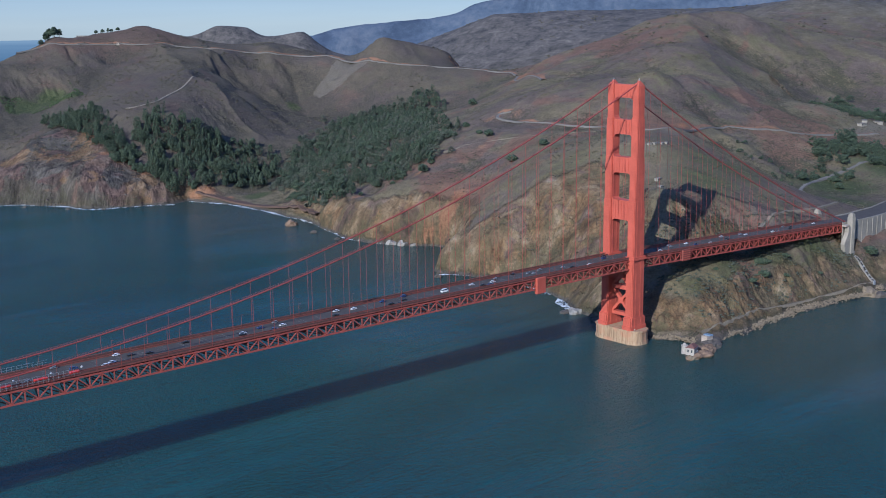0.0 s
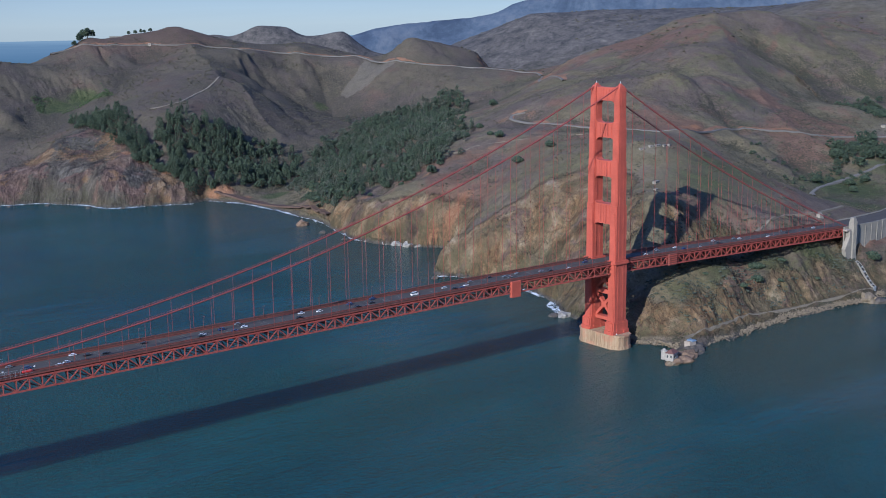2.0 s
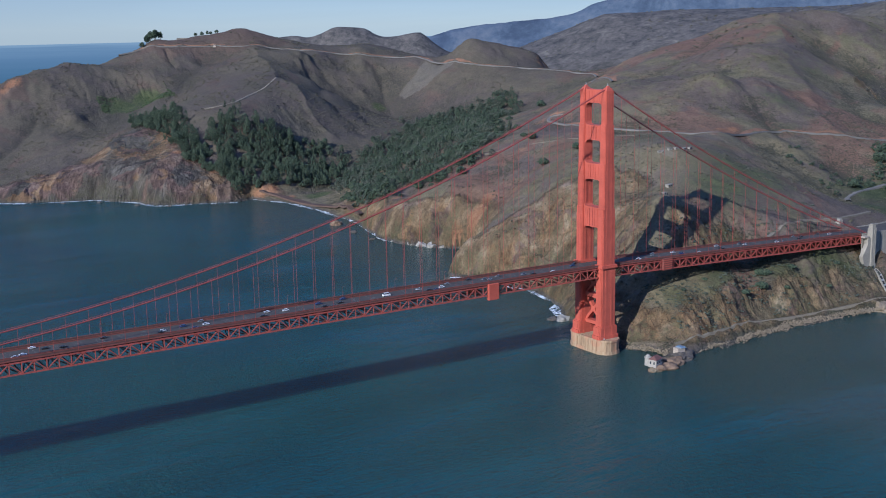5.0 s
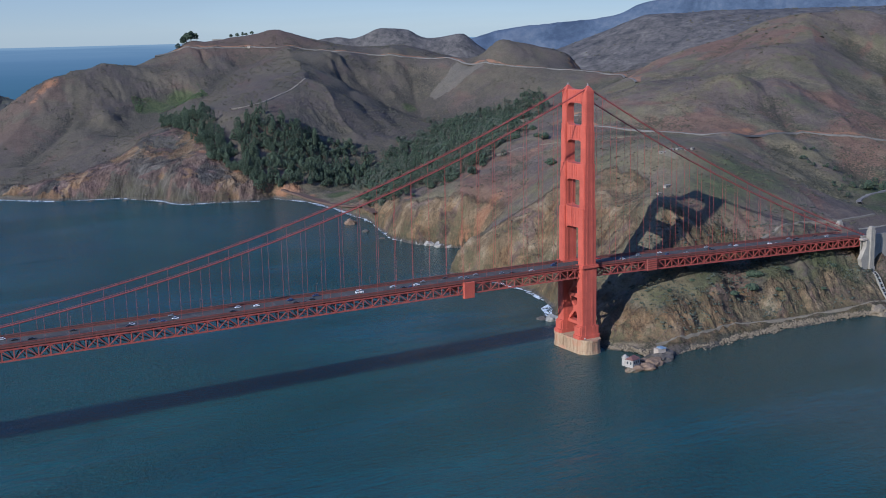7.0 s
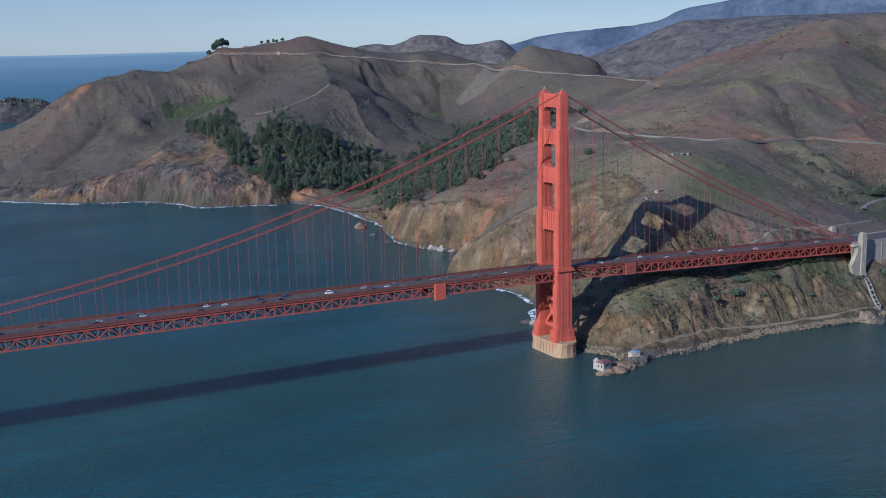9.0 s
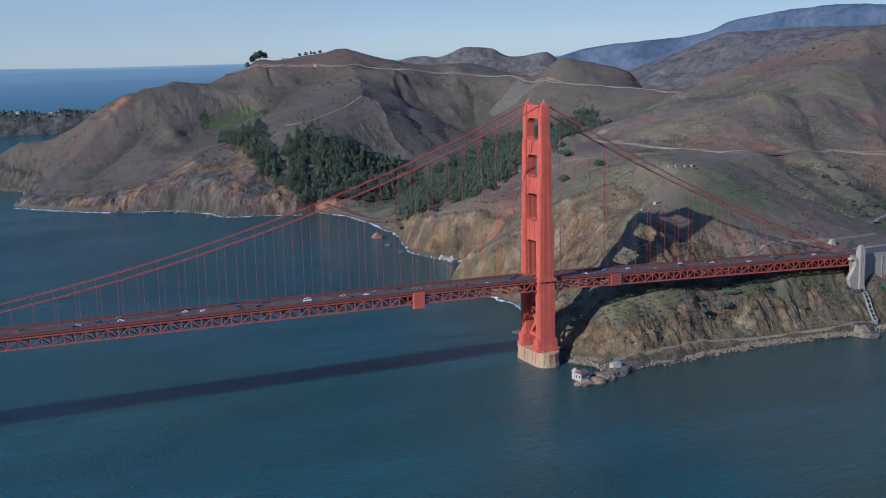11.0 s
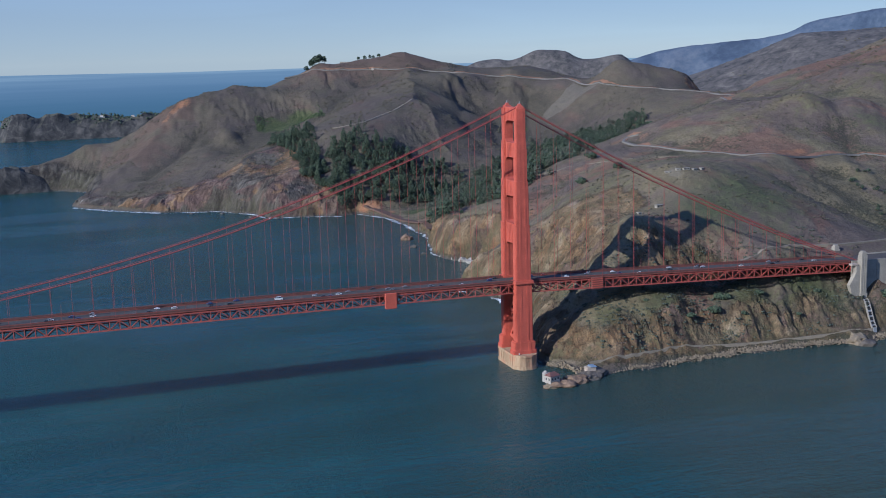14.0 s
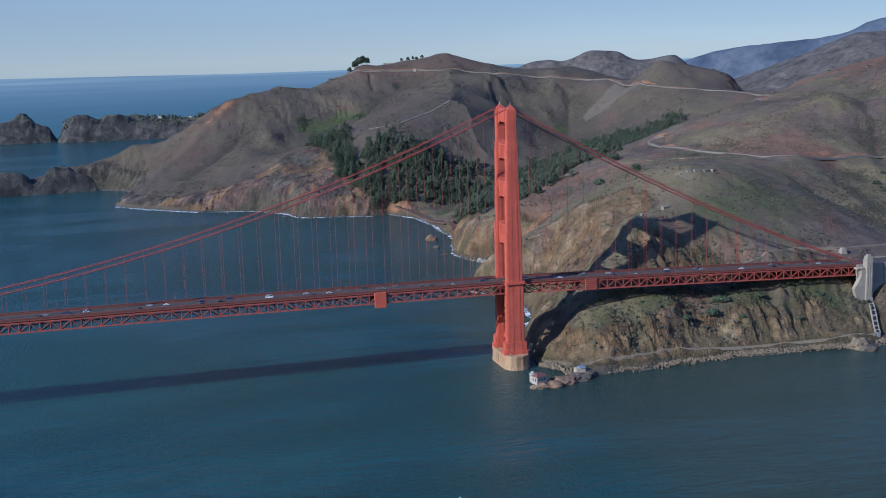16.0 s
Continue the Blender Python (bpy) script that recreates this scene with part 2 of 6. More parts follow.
BLUFF = [(79, -35, 31), (94, -46, 17), (307, -36, 26), (30, -5, 20), (50, 20, 30), (110, -6, 47), (330, -5, 44), (140, 16, 52), (210, 18, 47), (340, -54, 8), (40, -60, 5), (10, -76, 6), (75, 60, 46), (110, 40, 70), (60, 110, 16), (100, 120, 50), (120, 200, 40), (350, 10, 62), (380, -26, 30)]
RAVINES = [(164, 1718, 205), (149, 1570, 132), (490, 1492, 160), (525, 1435, 126), (545, 1378, 106), (682, 1470, 163), (634, 1445, 134), (900, 836, 216), (770, 735, 188), (943, 709, 226), (811, 623, 194), (700, 540, 176), (938, 560, 188), (775, 446, 158), (1144, 700, 228), (1163, 600, 164)]
SPURS = [(271, 1630, 196), (200, 1540, 156), (360, 1307, 156), (394, 1238, 114), (410, 1180, 84), (-10, 1705, 200), (-81, 1449, 84), (1083, 749, 254), (889, 610, 220), (738, 493, 192), (1234, 721, 252), (1054, 560, 186), (871, 760, 214)]
BACK_SLOPES = [(-400, 1795, 20), (-200, 1825, 50), (-50, 1850, 100), (60, 1880, 120), (180, 1900, 150), (300, 1910, 180), (450, 1910, 190), (620, 1870, 180), (300, 2150, 60)]
FAR_HILLS = [(1000, 1250, 105), (1200, 1350, 105), (1514, 1405, 165), (1597, 2112, 225), (1740, 2003, 298), (1914, 1853, 304), (1887, 1601, 272), (1981, 2192, 275), (2196, 1999, 298), (1300, 1900, 120), (900, 1900, 140), (1050, 1650, 120), (1100, 2500, 90), (1380, 3340, 140), (1540, 3330, 140), (1740, 3220, 140), (2000, 2600, 130), (2500, 2000, 280), (2600, 1300, 300), (1500, 2700, 90), (1900, 3000, 110), (2400, 2700, 140), (2900, 2300, 200), (3300, 1500, 310), (600, 2100, 170), (1450, 1750, 150), (1300, 1100, 170)]
WEST_FACES = [(9, 1520, 102), (79, 1578, 125), (160, 1549, 145), (176, 1629, 184), (232, 1693, 216), (314, 1656, 205), (176, 1264, 143), (354, 1386, 170), (202, 1156, 111), (460, 1445, 167), (581, 1549, 181), (575, 1391, 93), (769, 1414, 195), (630, 1532, 201), (488, 1557, 228), (869, 1319, 207), (736, 1230, 144), (923, 1224, 169), (-153, 1250, 37), (-79, 1236, 54), (-19, 1255, 91), (9, 1155, 67), (54, 1080, 47), (650, 1595, 227), (-51, 1532, 105), (-188, 1329, 36)]
EAST_FACES = [(168, 581, 42), (172, 556, 58), (178, 181, 97), (184, 178, 94), (115, 237, 51), (484, 318, 132), (453, 331, 130), (630, 354, 126), (372, 150, 111), (552, 230, 77), (659, 496, 203), (1050, 610, 203), (783, 410, 137), (1089, 509, 131), (576, 293, 103), (722, 226, 86), (637, 155, 54), (633, 240, 70), (710, 959, 120), (348, 203, 130), (110, -24, 34), (159, -30, 25), (222, -25, 34), (285, -32, 27), (148, -20, 46), (223, -42, 12), (62, -31, 23), (213, -15, 42), (270, 34, 79), (444, 42, 65)]

# creases in the slopes, as (depth, width, line): hollows go down, spurs stand up
CREASES = [(7, 5, [(237, 1737), (234, 1699), (231, 1660)]), (9, 26, [(312, 1671), (269, 1624), (221, 1585), (117, 1438)]), (9, 26, [(470, 1640), (480, 1518), (430, 1290), (420, 1178)]),
           (-9, 26, [(422, 1651), (351, 1388), (343, 1244), (349, 1151)]), (9, 28, [(515, 1630), (522, 1540), (548, 1440), (500, 1300), (485, 1220)]), (-8, 24, [(560, 1595), (575, 1500), (578, 1400)]),
           (12, 24, [(646, 1541), (640, 1453), (574, 1320)]), (14, 30, [(-85, 1560), (-113, 1511), (-151, 1470), (-197, 1422)]), (-9, 24, [(-80, 1676), (-116, 1635), (-156, 1600), (-206, 1533), (-251, 1484)])]
HILL_CREASES = [(9, 40, [(1116, 867), (940, 798), (828, 763), (738, 746)]), (-9, 34, [(1059, 726), (940, 740), (789, 680), (690, 640), (560, 590)]), (-10, 34, [(1152, 812), (1059, 726), (909, 568), (792, 423), (720, 337)]),
                (8, 34, [(1215, 766), (1105, 652), (1013, 535), (868, 386)]), (7, 26, [(770, 560), (717, 500), (671, 415), (623, 329)]), (9, 14, [(430, 240), (480, 190), (540, 160)]), (-8, 30, [(1300, 780), (1250, 640), (1200, 500)])]

LATTICES = {}


def fbm(x, y, scale, octaves, seed):
    """Smooth value noise on arrays, about -1 to 1."""
    out, amp, total = np.zeros(x.shape), 1.0, 0.0
    for k in range(octaves):
        if seed + k not in LATTICES:
            LATTICES[seed + k] = np.random.RandomState(seed + k).rand(256, 256) * 2 - 1
        grid = LATTICES[seed + k]
        u, v = x / scale + 37.2 * k, y / scale + 11.7 * k
        iu, iv = np.floor(u).astype(int), np.floor(v).astype(int)
        fu, fv = u - iu, v - iv
        fu, fv = fu * fu * (3 - 2 * fu), fv * fv * (3 - 2 * fv)
        g = lambda a, b: grid[(iu + a) % 256, (iv + b) % 256]  # noqa: E731
        out += amp * ((g(0, 0) * (1 - fu) + g(1, 0) * fu) * (1 - fv) + (g(0, 1) * (1 - fu) + g(1, 1) * fu) * fv)
        total += amp
        amp, scale = amp * 0.5, scale * 0.5
    return out / total * 1.6


CONTROL = np.array(SKYLINE + WEST_FACES + EAST_FACES + RAVINES + SPURS + BACK_SLOPES + HIGH_ROAD + WEST_SLOPES + VALLEY + NEAR_HILL + EAST_SLOPES + HILLTOPS + BLUFF + FAR_HILLS, float)
SOFT = 14.0
_d = np.hypot(CONTROL[:, None, 0] - CONTROL[None, :, 0], CONTROL[:, None, 1] - CONTROL[None, :, 1])
_k = np.sqrt(_d * _d + SOFT * SOFT)
_n = len(CONTROL)
_a = np.zeros((_n + 1, _n + 1))
_a[:_n, :_n], _a[:_n, _n], _a[_n, :_n] = _k - np.eye(_n) * 0.8, 1, 1
WEIGHTS = np.linalg.solve(_a, np.append(CONTROL[:, 2], 0))
COAST = np.array(SHORE + SHORE_WEST, float)


def shore_frame(x, y):
    """Distance from the shore line, positive on land, and the way along the shore of its nearest point."""
    best, inside, way, run_up = np.full(x.shape, 1e9), np.zeros(x.shape, bool), np.zeros(x.shape), 0.0
    for (ax, ay), (bx, by) in zip(COAST, np.roll(COAST, -1, axis=0)):
        ex, ey = bx - ax, by - ay
        ln = math.hypot(ex, ey)
        t = np.clip(((x - ax) * ex + (y - ay) * ey) / (ln * ln + 1e-9), 0, 1)
        d = np.hypot(x - ax - t * ex, y - ay - t * ey)
        way = np.where(d < best, run_up + t * ln, way)
        best = np.minimum(best, d)
        inside ^= ((ay > y) != (by > y)) & (x < ex * (y - ay) / (ey if ey else 1e-9) + ax)
        run_up += ln
    return np.where(inside, best, -best), way


def inland(x, y):
    return shore_frame(x, y)[0]


def bare(x, y):
    """The land's broad form, without gullies, and how steep it is."""
    out, sx, sy = np.full(x.shape, WEIGHTS[-1]), np.zeros(x.shape), np.zeros(x.shape)
    for (cx, cy, _), w in zip(CONTROL, WEIGHTS[:-1]):
        dx, dy = x - cx, y - cy
        r = np.sqrt(dx * dx + dy * dy + SOFT * SOFT)
        out += w * r
        sx += w * dx / r
        sy += w * dy / r
    return out, np.hypot(sx, sy)


def crease(x, y):
    out = np.zeros_like(x)
    for depth, width, line in CREASES + HILL_CREASES:
        best = np.full(x.shape, 1e9)
        for (ax, ay), (bx, by) in zip(line, line[1:]):
            ex, ey = bx - ax, by - ay
            t = np.clip(((x - ax) * ex + (y - ay) * ey) / (ex * ex + ey * ey), 0, 1)
            best = np.minimum(best, np.hypot(x - ax - t * ex, y - ay - t * ey))
        out -= depth * np.exp(-best / width)
    return out


def height(x, y):
    x, y = np.asarray(x, float), np.asarray(y, float)
    if x.size > 9000:
        pieces = [height(a, b) for a, b in zip(np.array_split(x.ravel(), x.size // 6000 + 1), np.array_split(y.ravel(), x.size // 6000 + 1))]
        return np.concatenate(pieces).reshape(x.shape)
    flat, slope = bare(x, y)
    s, way = shore_frame(x + 5 * fbm(x, y, 24, 3, 5), y + 5 * fbm(x, y, 24, 3, 9))
    high = np.clip((flat - 25) / 60, 0, 1)
    gully = 0.34 - np.abs(fbm(x + 30 * fbm(x, y, 200, 2, 71), y, 230, 4, 21))
    fold = 0.34 - np.abs(fbm(x, y, 75, 4, 23))
    land = np.maximum(flat, 1.5) + crease(x + 9 * fbm(x, y, 60, 2, 91), y + 9 * fbm(x, y, 60, 2, 93)) + high * (4.5 * gully + 2.4 * fold) + 0.9 * fbm(x, y, 14, 3, 33)
    steep = np.clip((slope - 0.42) / 0.5, 0, 1) * np.clip(flat / 12, 0, 1)
    cliff = np.exp(-np.maximum(s, 0) / 40) * np.clip(flat / 25, 0, 1)
    craggy = np.maximum(steep, cliff)
    wx = x + 8 * fbm(x, y, 40, 2, 81)
    u = way + 10 * fbm(x, y, 50, 2, 83)
    ribs = 0.36 - np.abs(fbm(u, s * 0.22, 30, 4, 85))
    clefts = np.abs(fbm(u + 9, s * 0.3, 13, 3, 87)) - 0.34
    near = np.exp(-np.maximum(s, 0) / 110) * np.clip(flat / 20, 0, 1)
    land = land + craggy * (9 * (0.36 - np.abs(fbm(wx, y, 38, 4, 51))) + 3.5 * (0.34 - np.abs(fbm(wx, y, 12, 3, 57))) + 1.5 * fbm(x, y, 5, 2, 59))
    land = land + near * np.maximum(craggy, 0.25) * (9 * ribs + 6 * clefts)
    return np.where(s > 0, 0.3 + np.maximum(land, 0.5) * (1 - np.exp(-np.maximum(s, 0) / 9)), np.maximum(-12.0, s * 0.35))


def axis(stops):
    """Grid lines: (from, to, step) stretches, end to end."""
    out = []
    for a, b, step in stops:
        out += list(np.arange(a, b, step))
    return np.array(out + [stops[-1][1]])


def ground_material():
    m, nt, b = mat("coastal_hillside")
    v = coords(nt)
    layers = []
    for name in ("cover", "growth"):
        c = nt.nodes.new("ShaderNodeVertexColor")
        c.layer_name = name
        parts = nt.nodes.new("ShaderNodeSeparateColor")
        nt.links.new(c.outputs["Color"], parts.inputs[0])
        layers.append((parts.outputs["Red"], parts.outputs["Green"], parts.outputs["Blue"], c.outputs["Alpha"]))
    (rocky, grassy, earthy, stony), (hollow, ruddy_slope, _, _) = layers
    add = lambda *fs: functools.reduce(lambda p, q: maths(nt, "ADD", p, q), fs)  # noqa: E731
    mul = lambda p, q: maths(nt, "MULTIPLY", p, q)  # noqa: E731
    far, wide = noise_tex(nt, v, 0.0055, 5, 0.62, 0.5), noise_tex(nt, v, 0.02, 6, 0.66, 0.5)
    mid, small = noise_tex(nt, v, 0.08, 5, 0.7, 0.3), noise_tex(nt, v, 0.35, 5, 0.72)
    grain = noise_tex(nt, v, 1.1, 3, 0.7)
    place = nt.nodes.new("ShaderNodeSeparateXYZ")
    nt.links.new(v, place.inputs[0])
    mott = add(mul(wide, 0.22), mul(mid, 0.25), mul(small, 0.33), mul(grain, 0.2))
    grass = ramp(nt, mott, [(0.38, (0.078, 0.064, 0.04)), (0.48, (0.135, 0.111, 0.068)), (0.56, (0.185, 0.153, 0.096)), (0.66, (0.25, 0.21, 0.14))])
    heath = ramp(nt, mott, [(0.38, (0.058, 0.043, 0.038)), (0.5, (0.112, 0.087, 0.07)), (0.63, (0.175, 0.137, 0.106))])
    russet = ramp(nt, mott, [(0.38, (0.09, 0.052, 0.04)), (0.52, (0.17, 0.097, 0.068)), (0.66, (0.235, 0.15, 0.105))])
    olive = ramp(nt, mott, [(0.4, (0.062, 0.06, 0.03)), (0.52, (0.112, 0.106, 0.055)), (0.66, (0.165, 0.152, 0.083))])
    land = mix(nt, band(nt, add(mul(far, 0.65), mul(wide, 0.35)), 0.45, 0.56), grass, heath)
    land = mix(nt, mul(band(nt, add(mul(noise_tex(nt, v, 0.011, 6, 0.68, 0.8), 0.75), mul(mid, 0.25)), 0.5, 0.62), 0.6), land, olive)
    land = mix(nt, mul(band(nt, add(noise_tex(nt, v, 0.009, 5, 0.65, 1.0), mul(ruddy_slope, 0.3)), 0.55, 0.68), 0.75), land, russet)
    brushy = add(mul(noise_tex(nt, v, 0.03, 5, 0.7, 0.6), 0.42), mul(noise_tex(nt, v, 0.28, 3, 0.6), 0.58), mul(hollow, 0.11))
    land = mix(nt, mul(band(nt, brushy, 0.53, 0.6), 0.75), land, ramp(nt, grain, [(0.35, (0.034, 0.034, 0.023)), (0.65, (0.078, 0.075, 0.046))]))
    # Western slopes: darker brush, its tone greyed to stand for haze.
    west_side = mul(band(nt, add(place.outputs["Y"], mul(wide, 500)), 1180, 1450), band(nt, place.outputs["X"], 1300, 900))
    land = mix(nt, mul(west_side, 0.6), land, ramp(nt, small, [(0.35, (0.046, 0.041, 0.036)), (0.65, (0.095, 0.08, 0.068))]))
    # Far hills turn greyer: distance haze is put into the ground colour.
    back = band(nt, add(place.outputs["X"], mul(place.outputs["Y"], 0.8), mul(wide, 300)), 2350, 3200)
    haze_tint = ramp(nt, add(mul(wide, 0.6), mul(mid, 0.4)), [(0.36, (0.034, 0.036, 0.038)), (0.46, (0.078, 0.072, 0.068)), (0.55, (0.115, 0.103, 0.093)), (0.68, (0.19, 0.17, 0.145))])
    land = mix(nt, back, land, haze_tint)
    jag = maths(nt, "SUBTRACT", add(mul(wide, 0.35), mul(mid, 0.6), mul(small, 0.45)), 0.7)
    over = lambda f, lo, hi: band(nt, maths(nt, "ADD", f, jag), lo, hi)  # noqa: E731
    green = ramp(nt, add(mul(small, 0.6), mul(mid, 0.4)), [(0.38, (0.03, 0.04, 0.019)), (0.5, (0.064, 0.076, 0.035)), (0.64, (0.115, 0.12, 0.06))])
    land = mix(nt, over(grassy, 0.3, 0.75), land, green)
    # rock: tilted beds, blocky joints, three tones
    st = nt.nodes.new("ShaderNodeMapping")
    st.inputs["Scale"].default_value = (1.0, 1.0, 0.5)
    st.inputs["Rotation"].default_value = (0.5, 0.45, 0.2)
    nt.links.new(v, st.inputs[0])
    strata = noise_tex(nt, st.outputs[0], 0.05, 9, 0.66, 0.5)
    joint = nt.nodes.new("ShaderNodeTexVoronoi")
    joint.feature = "DISTANCE_TO_EDGE"
    joint.inputs["Scale"].default_value = 0.16
    warp = nt.nodes.new("ShaderNodeVectorMath")
    warp.operation = "MULTIPLY_ADD"
    nt.links.new(node_colour(nt, v, 0.12), warp.inputs[0])
    warp.inputs[1].default_value = (9, 9, 9)
    nt.links.new(st.outputs[0], warp.inputs[2])
    nt.links.new(warp.outputs[0], joint.inputs["Vector"])
    crack = band(nt, joint.outputs["Distance"], 0.0, 0.16)
    tan = ramp(nt, strata, [(0.32, (0.06, 0.042, 0.026)), (0.42, (0.115, 0.08, 0.047)), (0.52, (0.168, 0.117, 0.068)), (0.61, (0.225, 0.165, 0.1)), (0.7, (0.3, 0.24, 0.16))])
    plum = ramp(nt, strata, [(0.34, (0.032, 0.026, 0.025)), (0.44, (0.078, 0.052, 0.047)), (0.54, (0.125, 0.082, 0.07)), (0.65, (0.19, 0.14, 0.11))])
    slate = ramp(nt, strata, [(0.36, (0.024, 0.023, 0.023)), (0.5, (0.068, 0.062, 0.054)), (0.66, (0.125, 0.114, 0.096))])
    ochre = ramp(nt, strata, [(0.34, (0.09, 0.05, 0.026)), (0.5, (0.2, 0.12, 0.06)), (0.66, (0.3, 0.2, 0.11))])
    tone = noise_tex(nt, v, 0.012, 3, 0.5, 0.5)
    west = band(nt, add(place.outputs["Y"], mul(maths(nt, "SUBTRACT", tone, 0.5), 900)), 500, 1250)
    tan = mix(nt, mul(band(nt, noise_tex(nt, v, 0.02, 5, 0.65, 0.8), 0.5, 0.6), 0.7), tan, ochre)
    tan = mix(nt, mul(band(nt, noise_tex(nt, st.outputs[0], 0.03, 4, 0.6, 0.8), 0.53, 0.62), 0.7), tan, plum)
    mossy = band(nt, add(mul(noise_tex(nt, v, 0.045, 5, 0.7), 0.6), mul(small, 0.4)), 0.5, 0.58)
    tan = mix(nt, mul(mossy, 0.6), tan, (0.09, 0.086, 0.045))
    dark_beds = mix(nt, band(nt, noise_tex(nt, st.outputs[0], 0.012, 4, 0.6, 0.8), 0.49, 0.55), plum, slate)
    dark_beds = mix(nt, mul(band(nt, noise_tex(nt, v, 0.014, 5, 0.62, 0.9), 0.52, 0.58), 0.7), dark_beds, ochre)
    dark_beds = mix(nt, band(nt, maths(nt, "SUBTRACT", place.outputs["Y"], place.outputs["X"]), 1580, 1760), dark_beds, slate)
    rock = mix(nt, west, tan, dark_beds)
    chips = add(mul(small, 0.6), mul(grain, 0.4))
    rock = mix(nt, mul(band(nt, chips, 0.5, 0.4), 0.55), rock, (0.05, 0.036, 0.025))
    rock = mix(nt, mul(band(nt, chips, 0.54, 0.66), 0.36), rock, (0.24, 0.185, 0.12))
    rock = mix(nt, mul(band(nt, brushy, 0.52, 0.58), 0.45), rock, (0.06, 0.058, 0.032))
    rock = mix(nt, mul(maths(nt, "MULTIPLY", maths(nt, "SUBTRACT", 1.0, crack), band(nt, wide, 0.5, 0.62)), 0.3), rock, (0.045, 0.036, 0.028))
    land = mix(nt, over(rocky, 0.32, 0.6), land, rock)
    soil = ramp(nt, mott, [(0.38, (0.14, 0.066, 0.038)), (0.5, (0.25, 0.125, 0.068)), (0.62, (0.33, 0.2, 0.12))])
    land = mix(nt, mul(over(earthy, 0.42, 0.8), 0.85), land, soil)
    gravel = ramp(nt, small, [(0.35, (0.115, 0.1, 0.078)), (0.65, (0.19, 0.166, 0.13))])
    land = mix(nt, mul(over(stony, 0.35, 0.65), 0.6), land, gravel)
    low = add(place.outputs["Z"], mul(maths(nt, "SUBTRACT", mid, 0.5), 9))
    shore = ramp(nt, small, [(0.3, (0.03, 0.027, 0.025)), (0.7, (0.13, 0.115, 0.095))])
    land = mix(nt, band(nt, low, 4.5, 1.5), land, shore)
    nt.links.new(land, b.inputs["Base Color"])
    b.inputs["Roughness"].default_value = 0.95
    b.inputs["Specular IOR Level"].default_value = 0.1
    crag = add(mul(strata, 1.3), mul(crack, 0.12), mul(small, 0.65), mul(mid, 0.55), mul(grain, 0.2))
    turf = add(mul(mid, 0.35), mul(small, 0.5), mul(grain, 0.3), mul(band(nt, brushy, 0.55, 0.66), 0.35))
    on = over(rocky, 0.32, 0.6)
    rough = add(mul(crag, on), mul(turf, maths(nt, "SUBTRACT", 1.0, on)))
    bump(nt, b, rough, 0.9, 2.2)
    return m


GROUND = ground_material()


# ground of another kind: (x, y, radius, strength)
ORANGE = [(820, 952, 26, 0.9), (800, 930, 22, 0.85), (751, 828, 20, 0.7), (480, 322, 14, 0.7), (505, 345, 18, 0.95), (530, 352, 18, 1.0), (550, 357, 14, 0.9), (508, 374, 18, 0.6), (440, 575, 22, 0.6), (415, 610, 20, 0.6), (171, 425, 22, 0.9), (150, 440, 18, 0.8), (190, 428, 18, 0.8), (122, 985, 20, 0.9), (144, 978, 18, 0.9), (160, 940, 14, 0.8), (60, 1195, 22, 0.9), (40, 1130, 16, 0.8), (78, 1060, 16, 0.8), (70, 1250, 14, 0.7), (222, 543, 16, 0.75), (158, 600, 18, 0.7), (299, 506, 16, 0.6), (-99, 1665, 24, 0.95), (-120, 1655, 20, 0.8), (-140, 1635, 18, 0.7)]
GREENS = [(92, 1566, 30, 1.2), (142, 1572, 34, 1.25), (162, 1545, 24, 1.1), (60, 1560, 22, 0.9), (597, 1407, 20, 0.9), (200, 920, 26, 1), (330, 130, 90, 0.62), (260, 100, 70, 0.62), (420, 190, 70, 0.45), (620, 160, 80, 0.8), (760, 130, 100, 0.8), (140, -16, 40, 0.6), (230, -20, 46, 0.66), (290, -22, 46, 0.72), (520, 90, 80, 0.7), (650, 480, 90, 0.38), (950, 560, 120, 0.4), (720, 420, 60, 0.5), (80, -20, 24, 0.55), (560, 560, 90, 0.35)]
PALE = [(268, 192, 14, 0.7), (288, 190, 14, 0.6), (915, 275, 36, 0.9), (960, 290, 36, 0.9), (175, 925, 10, 0.5), (540, 165, 14, 0.6), (350, 40, 10, 0.6), (470, 1455, 9, 0.9), (455, 1440, 7, 0.8), (633, 1534, 7, 0.7), (-340, 1372, 12, 1.0), (-318, 1352, 10, 0.9)]
BARE = [(20, 1110, 60, 0.9), (-20, 1140, 50, 0.9), (50, 1070, 40, 0.9), (-70, 1190, 40, 0.8), (-140, 1215, 40, 0.7), (-200, 1240, 40, 0.6), (150, 200, 42, 0.9), (130, 150, 40, 0.9), (120, 240, 40, 0.9), (175, 170, 40, 0.7), (110, 90, 34, 0.8), (190, 220, 30, 0.5), (138, 490, 18, 0.6), (132, 560, 18, 0.6), (95, -40, 32, 0.6), (160, -38, 32, 0.6), (225, -36, 32, 0.65), (285, -36, 32, 0.7), (-120, 1670, 40, 0.4)]


